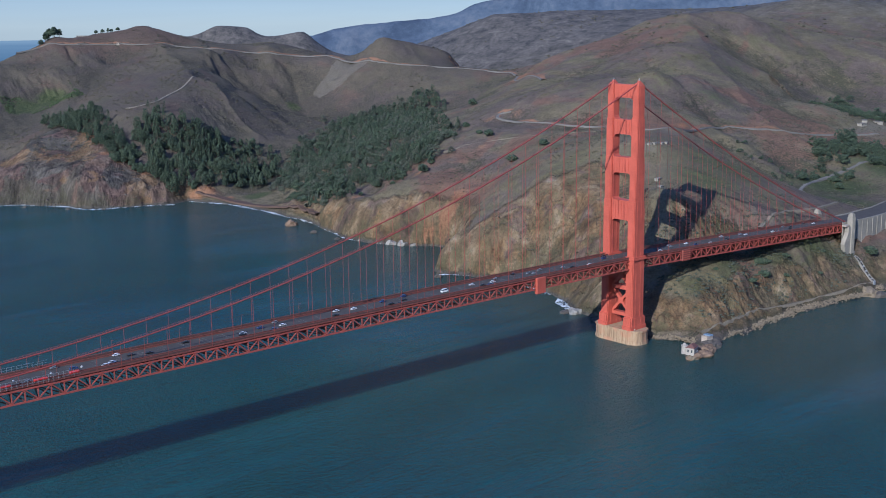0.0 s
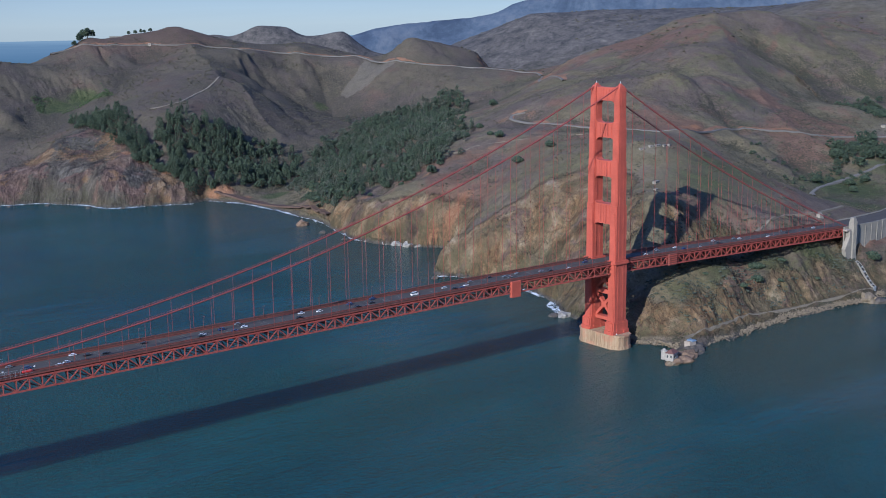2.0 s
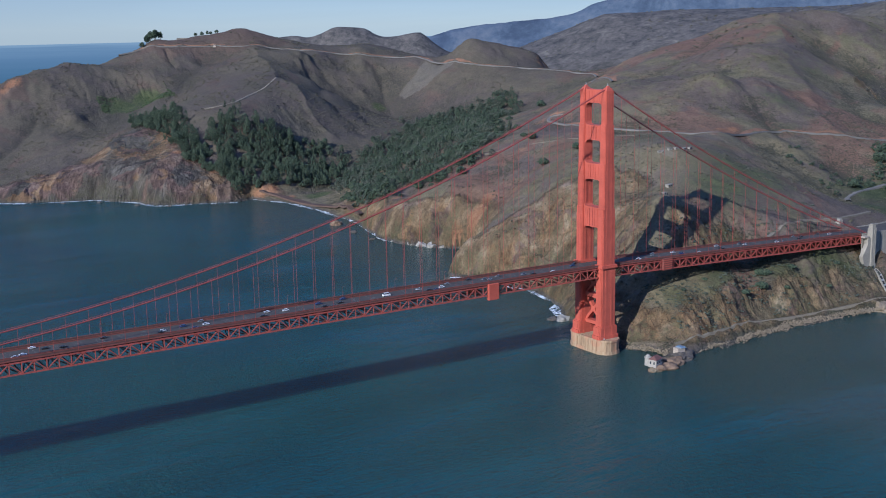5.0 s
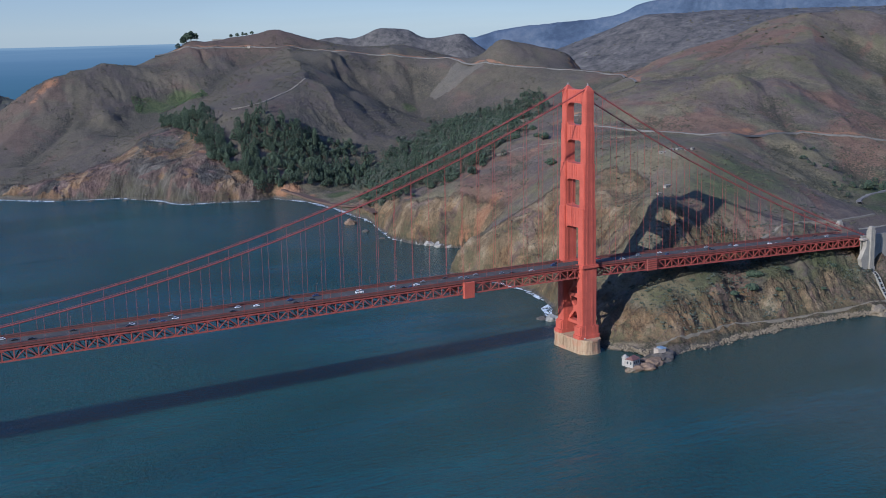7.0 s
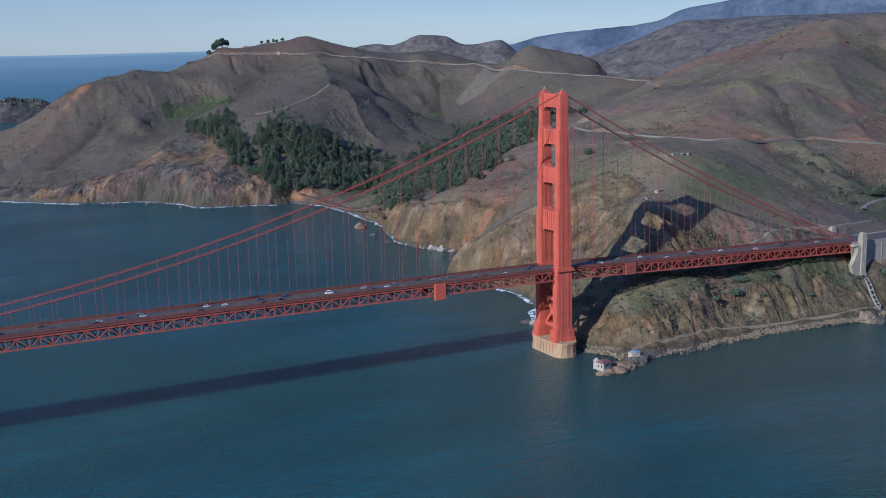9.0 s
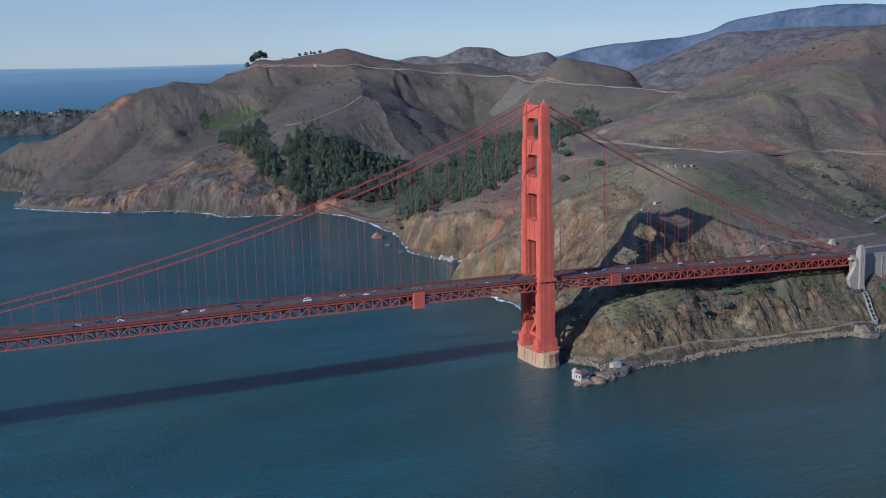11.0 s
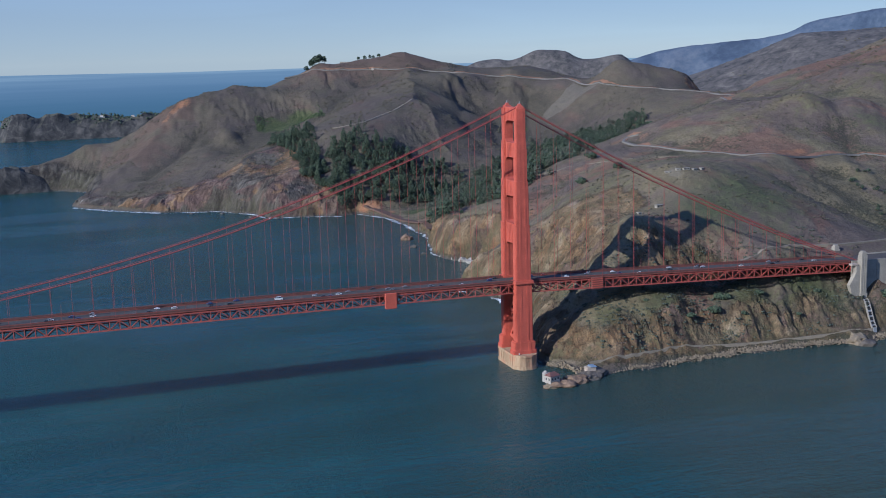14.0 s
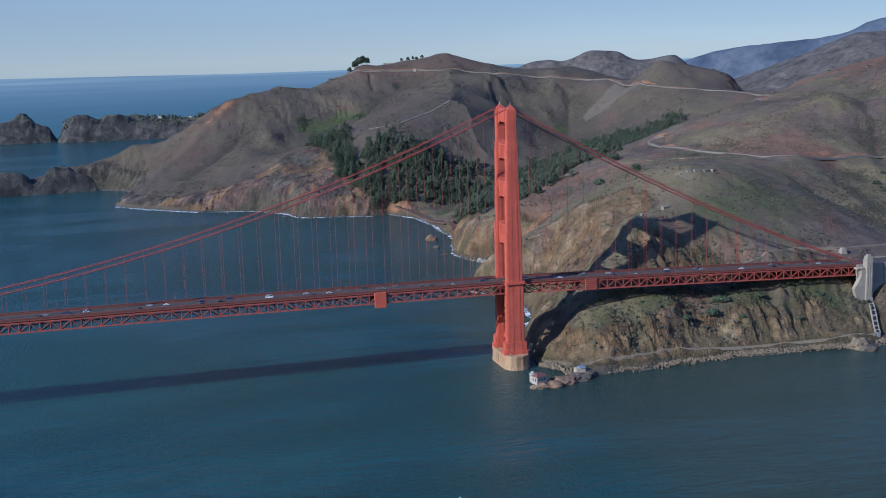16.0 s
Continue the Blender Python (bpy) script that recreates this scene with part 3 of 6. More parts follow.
RUDDY = [(-140, 1650, 60, 1.0), (-200, 1560, 60, 0.9), (-90, 1670, 40, 1.0), (400, 1720, 70, 1.0), (300, 1740, 60, 0.9), (480, 1700, 50, 0.8), (510, 370, 60, 1.0), (470, 420, 50, 0.7), (980, 850, 120, 0.7), (830, 930, 60, 0.8), (300, 500, 60, 0.5), (180, 430, 60, 0.9), (220, 480, 60, 0.6), (800, 330, 120, 0.7), (680, 300, 60, 0.6)]
CLIFF_FACE = [(-240, 1200), (-223, 1242), (-181, 1256), (-133, 1254), (-91, 1259), (-68, 1251), (-40, 1268), (-5, 1288), (20, 1290), (37, 1275), (55, 1215), (40, 1150), (51, 1088), (85, 1031), (100, 985), (50, 985), (-30, 1010), (-95, 1140), (-169, 1170)]
GRAVEL_SLIDE = [(750, 1462), (758, 1355), (690, 1358), (646, 1382), (652, 1416), (700, 1432)]
NEAR_FACE = [(40, 90), (100, 70), (150, 95), (185, 140), (215, 165), (225, 190), (205, 225), (170, 250), (130, 290), (95, 310), (60, 310), (80, 250), (80, 180)]
COVE_ROCK = [(125, 655), (112, 600), (112, 530), (130, 470), (160, 425), (172, 432), (156, 480), (143, 540), (140, 600), (152, 640)]


def within(line, x, y):
    out = np.zeros(x.shape, bool)
    for (ax, ay), (bx, by) in zip(line, line[1:] + line[:1]):
        out ^= ((ay > y) != (by > y)) & (x < (bx - ax) * (y - ay) / ((by - ay) or 1e-9) + ax)
    return out


def depth_in(line, x, y):
    """Distance inside a closed line, negative outside."""
    best = np.full(x.shape, 1e9)
    for (ax, ay), (bx, by) in zip(line, line[1:] + line[:1]):
        ex, ey = bx - ax, by - ay
        t = np.clip(((x - ax) * ex + (y - ay) * ey) / (ex * ex + ey * ey), 0, 1)
        best = np.minimum(best, np.hypot(x - ax - t * ex, y - ay - t * ey))
    return np.where(within(line, x, y), best, -best)


def ground_cover(X, Y, Z, gx, gy):
    """What covers the ground: rock, grass, orange soil, gravel."""
    steep = np.stack([bare(X[k], Y[k])[1] for k in range(len(X))])
    rock = np.clip((steep - 0.7) / 0.4, 0, 0.9) * np.where(Y > 1380, 0.25, 1.0)
    rock = np.maximum(rock, np.clip(1.2 - inland(X, Y) / 40, 0, 1) * np.clip((Z - 3) / 8, 0, 1))
    for x, y, r, k in BARE:
        rock = np.maximum(rock, k * np.exp(-((X - x) ** 2 + (Y - y) ** 2) / (r * r)))
    wx, wy = X + 12 * fbm(X, Y, 40, 3, 101), Y + 12 * fbm(X, Y, 40, 3, 103)
    for face in (CLIFF_FACE, COVE_ROCK, NEAR_FACE):
        rock = np.maximum(rock, np.clip(0.5 + depth_in(face, wx, wy) / 30, 0, 0.95))
    out = [rock]
    for spots in (GREENS, ORANGE, PALE):
        f = np.zeros_like(X)
        for x, y, r, k in spots:
            f = np.maximum(f, k * np.exp(-((X - x) ** 2 + (Y - y) ** 2) / (r * r)))
        out.append(f)
    out[3] = np.maximum(np.clip(0.5 + depth_in(GRAVEL_SLIDE, X, Y) / 14, 0, 1), out[3] * np.where(Y > 1300, 0.6, 1.0))
    out[2] *= np.where(Z > 2, 1, 0)
    return np.stack(out, -1)


def growth_of(X, Y):
    """Where brush gathers (hollows), and where the slopes are ruddy."""
    cx, cy = np.arange(-500, 2000, 18.0), np.arange(-110, 2000, 18.0)
    gx, gy = np.meshgrid(cx, cy, indexing="ij")
    z = height(gx, gy)
    soft = z.copy()
    for _ in range(14):
        p = np.pad(soft, 1, "edge")
        soft = (p[:-2, 1:-1] + p[2:, 1:-1] + p[1:-1, :-2] + p[1:-1, 2:] + 2 * soft) / 6
    dip = np.clip((soft - z) / 5.0, -1, 1)
    u, w = np.clip((X - cx[0]) / 18.0, 0, len(cx) - 1.001), np.clip((Y - cy[0]) / 18.0, 0, len(cy) - 1.001)
    i, j = u.astype(int), w.astype(int)
    fu, fw = u - i, w - j
    dip = (dip[i, j] * (1 - fu) + dip[i + 1, j] * fu) * (1 - fw) + (dip[i, j + 1] * (1 - fu) + dip[i + 1, j + 1] * fu) * fw
    ruddy = np.zeros_like(X)
    for x, y, r, k in RUDDY:
        ruddy = np.maximum(ruddy, k * np.exp(-((X - x) ** 2 + (Y - y) ** 2) / (r * r)))
    return np.stack([dip, ruddy, 0 * dip, 0 * dip], -1)


def build_ground():
    gx = axis([(-640, -350, 10), (-350, -30, 4), (-30, 20, 3), (20, 360, 2), (360, 900, 5), (900, 1600, 14), (1600, 3900, 30)])
    gy = axis([(-110, 60, 2), (60, 340, 3), (340, 720, 5), (720, 960, 6), (960, 1280, 4), (1280, 1800, 7), (1800, 2400, 20), (2400, 3900, 36)])
    X, Y = np.meshgrid(gx, gy, indexing="ij")
    Z = height(X, Y)
    nx, ny = X.shape
    verts = np.stack([X, Y, Z], -1).reshape(-1, 3)
    i, j = np.meshgrid(np.arange(nx - 1), np.arange(ny - 1), indexing="ij")
    a = (i * ny + j).ravel()
    faces = np.stack([a, a + ny, a + ny + 1, a + 1], -1)
    top = np.maximum.reduce([Z.ravel()[faces[:, k]] for k in range(4)])
    faces = faces[top > -9]
    me = bpy.data.meshes.new("ground")
    me.vertices.add(len(verts))
    me.vertices.foreach_set("co", verts.ravel())
    me.loops.add(faces.size)
    me.loops.foreach_set("vertex_index", faces.ravel())
    me.polygons.add(len(faces))
    me.polygons.foreach_set("loop_start", np.arange(0, faces.size, 4))
    me.polygons.foreach_set("loop_total", np.full(len(faces), 4))
    me.update(calc_edges=True)
    cover_of = ground_cover(X, Y, Z, gx, gy).reshape(-1, 4)
    me.polygons.foreach_set("use_smooth", cover_of[faces[:, 0], 0] < 0.4)
    growth = me.color_attributes.new("growth", "FLOAT_COLOR", "POINT")
    growth.data.foreach_set("color", growth_of(X, Y).reshape(-1, 4).ravel())
    me.materials.append(GROUND)
    cover = me.color_attributes.new("cover", "FLOAT_COLOR", "POINT")
    cover.data.foreach_set("color", cover_of.ravel())
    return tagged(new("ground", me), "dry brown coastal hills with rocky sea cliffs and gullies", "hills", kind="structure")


build_ground()


def build_sea():
    n, mid, far = 96, (-520, -800), 4620
    ring = [(mid[0] + far * math.sin(k * 2 * math.pi / n), mid[1] + far * math.cos(k * 2 * math.pi / n)) for k in range(n)]
    tagged(mesh_object("water", [(x, y, 0) for x, y in ring], [list(range(n))[::-1]], WATER), "dark teal strait water with fine wind ripples", "water", kind="structure")
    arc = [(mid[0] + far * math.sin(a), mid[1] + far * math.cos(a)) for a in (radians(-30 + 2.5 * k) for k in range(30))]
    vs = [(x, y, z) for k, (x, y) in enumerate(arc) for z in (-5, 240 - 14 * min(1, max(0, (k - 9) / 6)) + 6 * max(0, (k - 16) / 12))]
    tagged(mesh_object("backdrop", vs, [(2 * k, 2 * k + 2, 2 * k + 3, 2 * k + 1) for k in range(29)], FAR_SEA), "glowing far ocean backdrop, horizon haze painted into its blue", "sea", kind="structure")


build_sea()


# ---------------------------------------------------------------- the bridge
SOUTH, NORTH, PANEL, HALF = -762.0, 338.0, 7.62, 13.7
WHITE = plain("white_paint", (0.62, 0.6, 0.56), 0.5, 0, 0.12, 0.5)
FADED = plain("faded_lane_paint", (0.2, 0.19, 0.17), 0.85, 0, 0.3, 0.5)
DARK = plain("dark_rubber", (0.02, 0.02, 0.022), 0.6, 0, 0.2, 1.0)
GLASS = plain("tinted_glass", (0.03, 0.04, 0.05), 0.12, 0, 0.1, 1.0)
STEEL = plain("galvanised_steel", (0.42, 0.43, 0.44), 0.5, 0.6, 0.2, 0.6)
DECK_RED = plain("deck_orange_paint", (0.34, 0.074, 0.055), 0.6, 0, 0.28, 0.18)
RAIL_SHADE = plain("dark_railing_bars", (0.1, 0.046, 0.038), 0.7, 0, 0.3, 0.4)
CABLE_RED = plain("painted_cable", (0.3, 0.06, 0.048), 0.5, 0, 0.15, 0.3)


def pier_material():
    m, nt, b = mat("stained_pier_concrete")
    v = coords(nt)
    st = nt.nodes.new("ShaderNodeMapping")
    st.inputs["Scale"].default_value = (0.5, 0.5, 0.04)
    nt.links.new(v, st.inputs[0])
    streak = noise_tex(nt, st.outputs[0], 1.0, 5, 0.65)
    big = noise_tex(nt, v, 0.09, 4, 0.6)
    c = ramp(nt, streak, [(0.35, (0.21, 0.135, 0.08)), (0.5, (0.34, 0.23, 0.135)), (0.68, (0.42, 0.31, 0.2))])
    c = mix(nt, maths(nt, "MULTIPLY", band(nt, big, 0.46, 0.6), 0.6), c, (0.4, 0.19, 0.11))
    nt.links.new(c, b.inputs["Base Color"])
    b.inputs["Roughness"].default_value = 0.9
    bump(nt, b, streak, 0.4, 0.3)
    return m


PIER = pier_material()


def deck_z(x):
    """Height of the bottom chord along the bridge."""
    if x > 0:
        return 65.8 - 0.0355 * x
    return 65.8 + 3.8 * (1 - ((x + 640) / 640) ** 2)


def cable_z(x):
    if x < 0:
        return 82 + 142.5 * ((x + 640) / 640) ** 2
    u = x / 343
    return 224.5 - 160 * u - 36 * u * (1 - u)


def prism(bm, outline, z0, z1, s0=1.0, s1=1.0):
    """An upright prism over an outline of (x, y), scaled at foot and head."""
    a = [bm.verts.new((x * s0, y * s0, z0)) for x, y in outline]
    b = [bm.verts.new((x * s1, y * s1, z1)) for x, y in outline]
    n = len(outline)
    for k in range(n):
        bm.faces.new((a[k], a[(k + 1) % n], b[(k + 1) % n], b[k]))
    bm.faces.new(b)
    bm.faces.new(a[::-1])


def leg_outline(l, t):
    """Cross-section of a tower shaft: a slab with notched, fluted corners and ribs."""
    a, b = l * 0.53, t * 0.53
    q = [(a, b * 0.5), (a * 0.97, b * 0.5), (a * 0.97, b * 0.8), (a * 0.88, b * 0.8), (a * 0.88, b * 0.95), (a * 0.5, b * 0.95), (a * 0.5, b), (a * 0.26, b), (a * 0.26, b * 0.97)]
    r = [(-x, y) for x, y in reversed(q)]
    top = q + r
    return top + [(-x, -y) for x, y in top]


bridge = thing("suspension_bridge", "orange-red steel suspension bridge carrying a road over the strait", "bridge")


def build_tower():
    tower = new("tower")
    tower.parent = bridge
    tagged(tower, "stepped art deco tower in orange-red steel")
    stages = ((12.5, 15, 21, 10.6), (15, 22, 19, 9.8), (22, 23, 17, 9.0), (23, 74, 14.9, 8.2), (76.5, 117, 13.2, 7.8), (117, 123.5, 12.6, 7.6), (123.5, 155, 11.2, 7.4), (155, 161, 10.6, 7.2), (161, 188, 9.6, 7.0), (188, 193.5, 9.0, 6.8), (193.5, 220, 8.0, 6.4))
    for s in (-1, 1):
        leg = new("leg")
        leg.parent = tower
        for z0, z1, l, t in stages:
            bm = bmesh.new()
            prism(bm, leg_outline(l, t), z0, z1)
            for f in [f for f in bm.faces if f.calc_center_median().z > z1 - 0.01]:
                ring = bmesh.ops.inset_region(bm, faces=[f], thickness=0.4, depth=0.0)
                bmesh.ops.translate(bm, verts=f.verts[:], vec=(0, 0, 0.7))
            bmesh.ops.translate(bm, verts=bm.verts, vec=(0, s * HALF, 0))
            part("shaft_stage", bm, RED, leg)
        bm = bmesh.new()
        for x0, x1, y0, y1, z0, z1 in ((-8.6, 8.6, -5.6, 5.6, 74, 75.2), (-8.2, 8.2, -5.1, 5.1, 75.2, 76.6)):
            box(bm, x0, x1, s * HALF + y0, s * HALF + y1, z0, z1)
        part("balcony", bm, RED, leg)
        bm = bmesh.new()
        for l, t, z0, z1, s0, s1 in ((7.8, 6.0, 220.5, 222.5, 1, 1), (6.6, 5.0, 222.5, 224.6, 1, 0.75), (3.4, 2.8, 224.6, 226.4, 1, 0.5)):
            prism(bm, [(l / 2, t / 2), (-l / 2, t / 2), (-l / 2, -t / 2), (l / 2, -t / 2)], z0, z1, s0, s1)
        bmesh.ops.translate(bm, verts=bm.verts, vec=(0, s * HALF, 0))
        saddle = part("cable_saddle", bm, RED, tower)
        bm = bmesh.new()
        bmesh.ops.create_cone(bm, cap_ends=True, segments=8, radius1=0.35, radius2=0.2, depth=2.2, matrix=Matrix.Translation((0, s * HALF, 227.3)))
        part("beacon", bm, STEEL, saddle)
    # portal struts with rounded haunches above and below
    for z0, z1, half_x, top in ((107.5, 124.5, 4.4, 4), (148, 161.5, 3.8, 4), (181, 193.5, 3.3, 3.4), (212, 223, 2.9, 0)):
        edge = 10.4
        low = [(edge, z0 - 4.2), (edge - 0.7, z0 - 2.2), (edge - 2.0, z0 - 0.8), (edge - 4.0, z0)]
        high = [(edge - 3.2, z1), (edge - 1.6, z1 + 0.5), (edge - 0.5, z1 + 1.6), (edge, z1 + 3)] if top else [(edge - 3, z1), (edge, z1 + 0.5)]
        outline = [(-edge, z0 - 4.2)] + [(-y, z) for y, z in low[1:]] + [(y, z) for y, z in reversed(low)] + [(y, z) for y, z in reversed(high)] + [(-y, z) for y, z in high]
        bm = bmesh.new()
        f = [bm.verts.new((-half_x, y, z)) for y, z in outline]
        g = [bm.verts.new((half_x, y, z)) for y, z in outline]
        n = len(outline)
        bm.faces.new(f[::-1])
        bm.faces.new(g)
        for k in range(n):
            bm.faces.new((f[k], f[(k + 1) % n], g[(k + 1) % n], g[k]))
        bmesh.ops.recalc_face_normals(bm, faces=bm.faces)
        strut = part("portal_strut", bm, RED, tower)
        for k in range(5):
            y = -6.4 + 3.2 * k
            for sx in (-1, 1):
                bm = bmesh.new()
                box(bm, min(sx * half_x, sx * (half_x + 0.35)), max(sx * half_x, sx * (half_x + 0.35)), y - 0.9, y + 0.9, z0 + 1.2, z1 - 1)
                part("flute", bm, RED, strut)
    # bracing under the deck
    for z0, z1 in ((45.6, 49.4), (22.2, 25.2)):
        bm = bmesh.new()
        box(bm, -2.6, 2.6, -10.2, 10.2, z0, z1)
        part("cross_strut", bm, RED, tower)
    for lo, hi in ((25, 46), (49, 66)):
        for s in (-1, 1):
            bm = bmesh.new()
            beam(bm, (0, -9.8 * s, lo), (0, 9.8 * s, hi), 3.6, 2.4)
            part("diagonal_brace", bm, RED, tower)
        bm = bmesh.new()
        mid = (lo + hi) / 2
        prism(bm, [(2.0, 2.6), (-2.0, 2.6), (-2.0, -2.6), (2.0, -2.6)], mid - 2.6, mid + 2.6)
        part("gusset", bm, RED, tower)
    pier = thing("bridge_pier", "tan stained concrete bridge pier standing in the sea", "pier")
    ring = [(11, 17), (7, 23.5), (3, 25), (-3, 25), (-7, 23.5), (-11, 17), (-11, -17), (-7, -23.5), (-3, -25), (3, -25), (7, -23.5), (11, -17)]
    bm = bmesh.new()
    prism(bm, ring, -8, 3, 1.06, 1.02)
    prism(bm, ring, 3, 10.8)
    prism(bm, ring, 10.8, 12.6, 1.03, 1.03)
    part("shaft", bm, PIER, pier)
    for k in range(7):
        for s in (-1, 1):
            y = -15 + 5 * k
            bm = bmesh.new()
            box(bm, min(s * 11, s * 11.35), max(s * 11, s * 11.35), y - 0.5, y + 0.5, 1, 10.8)
            part("rib", bm, PIER, pier)
    for y in (-20, 20):
        bm = bmesh.new()
        bmesh.ops.create_icosphere(bm, subdivisions=1, radius=0.6, matrix=Matrix.Translation((-6.5, y, 13.5)))
        part("navigation_lamp", bm, WHITE, pier)


build_tower()


def shared(name, mesh, parent, matrix):
    ob = new(name, mesh)
    ob.parent = parent
    ob.matrix_local = matrix
    return ob


def bar_mesh(name, length, w, h, material):
    bm = bmesh.new()
    beam(bm, (0, 0, 0), (length, 0, 0), w, h)
    me = bpy.data.meshes.new(name)
    bm.to_mesh(me)
    bm.free()
    me.materials.append(material)
    return me


def along(a, b):
    """Pose of a bar laid along x, set from a to b."""
    a, b = Vector(a), Vector(b)
    return Matrix.Translation(a) @ (b - a).to_track_quat("X", "Z").to_matrix().to_4x4() @ Matrix.Diagonal(((b - a).length, 1, 1, 1))


def run(bm, f, y0, y1, up0, up1, step=PANEL * 2, south=SOUTH, north=NORTH):
    """A bar that follows the deck's line, swept from end to end."""
    xs = list(np.arange(south, north, step)) + [north]
    rings = []
    for x in xs:
        z = f(x)
        rings.append([bm.verts.new((x, y, z + u)) for y, u in ((y0, up0), (y1, up0), (y1, up1), (y0, up1))])
    for p, q in zip(rings, rings[1:]):
        for k in range(4):
            bm.faces.new((p[k], p[(k + 1) % 4], q[(k + 1) % 4], q[k]))
    bm.faces.new(rings[0][::-1])
    bm.faces.new(rings[-1])
    bmesh.ops.recalc_face_normals(bm, faces=bm.faces)


def build_deck():
    deck = new("deck")
    deck.parent = bridge
    for name, y0, y1, u0, u1, m in (
            ("roadway", -9.5, 9.5, 8.9, 9.3, ASPHALT), ("sidewalk", -13.0, -9.9, 9.0, 9.6, ASPHALT), ("sidewalk", 9.9, 13.0, 9.0, 9.6, ASPHALT),
            ("kerb", -9.9, -9.5, 8.9, 9.75, RED_DULL), ("kerb", 9.5, 9.9, 8.9, 9.75, RED_DULL),
            ("edge_girder", -13.9, -13.0, 8.75, 9.5, RED_DULL), ("edge_girder", 13.0, 13.9, 8.75, 9.5, RED_DULL),
            ("top_chord", -14.1, -13.2, 7.1, 7.95, DECK_RED), ("top_chord", 13.2, 14.1, 7.1, 7.95, DECK_RED),
            ("bottom_chord", -14.15, -13.15, -0.4, 0.5, DECK_RED), ("bottom_chord", 13.15, 14.15, -0.4, 0.5, DECK_RED)):
        bm = bmesh.new()
        run(bm, deck_z, y0, y1, u0, u1)
        part(name, bm, m, deck)
    for y in (-6.2, -3.1, 0.0, 3.1, 6.2):
        bm = bmesh.new()
        for x in np.arange(SOUTH, NORTH - 6, 14.6):
            z = deck_z(x)
            v = [bm.verts.new(p) for p in ((x, y - 0.12, z + 9.31), (x + 5.5, y - 0.12, deck_z(x + 5.5) + 9.31), (x + 5.5, y + 0.12, deck_z(x + 5.5) + 9.31), (x, y + 0.12, z + 9.31))]
            bm.faces.new(v)
        tagged(part("lane_marking", bm, FADED, deck), kind="stuff")
    for y in (-13.6, 13.6, -9.7, 9.7):
        tall = 1.25 if abs(y) > 12 else 0.8
        bm = bmesh.new()
        run(bm, deck_z, y - 0.09, y + 0.09, 9.7 + tall - 0.2, 9.8 + tall)
        rail = part("railing", bm, RED_DULL, deck)
        bm = bmesh.new()
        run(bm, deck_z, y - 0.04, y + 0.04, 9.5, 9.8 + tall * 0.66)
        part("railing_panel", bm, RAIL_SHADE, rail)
    vert, diag = bar_mesh("truss_post", 1, 0.55, 0.6, DECK_RED), bar_mesh("truss_diagonal", 1, 0.62, 0.6, DECK_RED)
    # Inner stringers and braces: truss-interior shade put into a duller red.
    for y in (-10.2, -6.8, -3.4, 0.0, 3.4, 6.8, 10.2):
        bm = bmesh.new()
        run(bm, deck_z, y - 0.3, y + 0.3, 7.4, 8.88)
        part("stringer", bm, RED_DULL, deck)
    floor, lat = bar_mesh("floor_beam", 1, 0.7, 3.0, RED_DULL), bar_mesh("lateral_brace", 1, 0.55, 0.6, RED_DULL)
    count = int((NORTH - SOUTH) / PANEL)
    for k in range(count + 1):
        x = NORTH - PANEL * k
        z = deck_z(x)
        for y in (-13.65, 13.65):
            if abs(x) > 6:
                shared("truss_post", vert, deck, along((x, y, z + 0.4), (x, y, z + 7.4)))
            if k < count:
                x2, z2 = x - PANEL, deck_z(x - PANEL)
                a, b = ((x, y, z + 0.5), (x2, y, z2 + 7.3)) if k % 2 else ((x, y, z + 7.3), (x2, y, z2 + 0.5))
                shared("truss_diagonal", diag, deck, along(a, b))
        shared("floor_beam", floor, deck, along((x, -13.2, z + 6.9), (x, 13.2, z + 6.9)))
        if k < count:
            s = 1 if k % 2 else -1
            shared("lateral_brace", lat, deck, along((x, -13.3 * s, z), (x - PANEL, 13.3 * s, deck_z(x - PANEL))))
            shared("bottom_strut", lat, deck, along((x, -13.1, z + 0.25), (x, 13.1, z + 0.25)))
    # housings beside the truss
    for x0, x1, lo, hi, out, m in ((-122.4, -112.6, -3.6, 9.4, 15.6, RED), (65.3, 76.5, -0.9, 9.6, 14.9, RED_DULL)):
        for s in (-1, 1):
            z = deck_z((x0 + x1) / 2)
            bm = bmesh.new()
            box(bm, x0, x1, min(s * 12.6, s * out), max(s * 12.6, s * out), z + lo, z + hi)
            bmesh.ops.bevel(bm, geom=bm.edges[:], offset=0.25, segments=1, affect="EDGES")
            h = part("expansion_housing", bm, m, deck)
            if m is RED_DULL:
                for r in range(5):
                    bm = bmesh.new()
                    box(bm, x0 + 0.4, x1 - 0.4, min(s * out, s * (out + 0.25)), max(s * out, s * (out + 0.25)), z + lo + 1 + 1.9 * r, z + lo + 1.6 + 1.9 * r)
                    part("louvre", bm, RED, h)


build_deck()


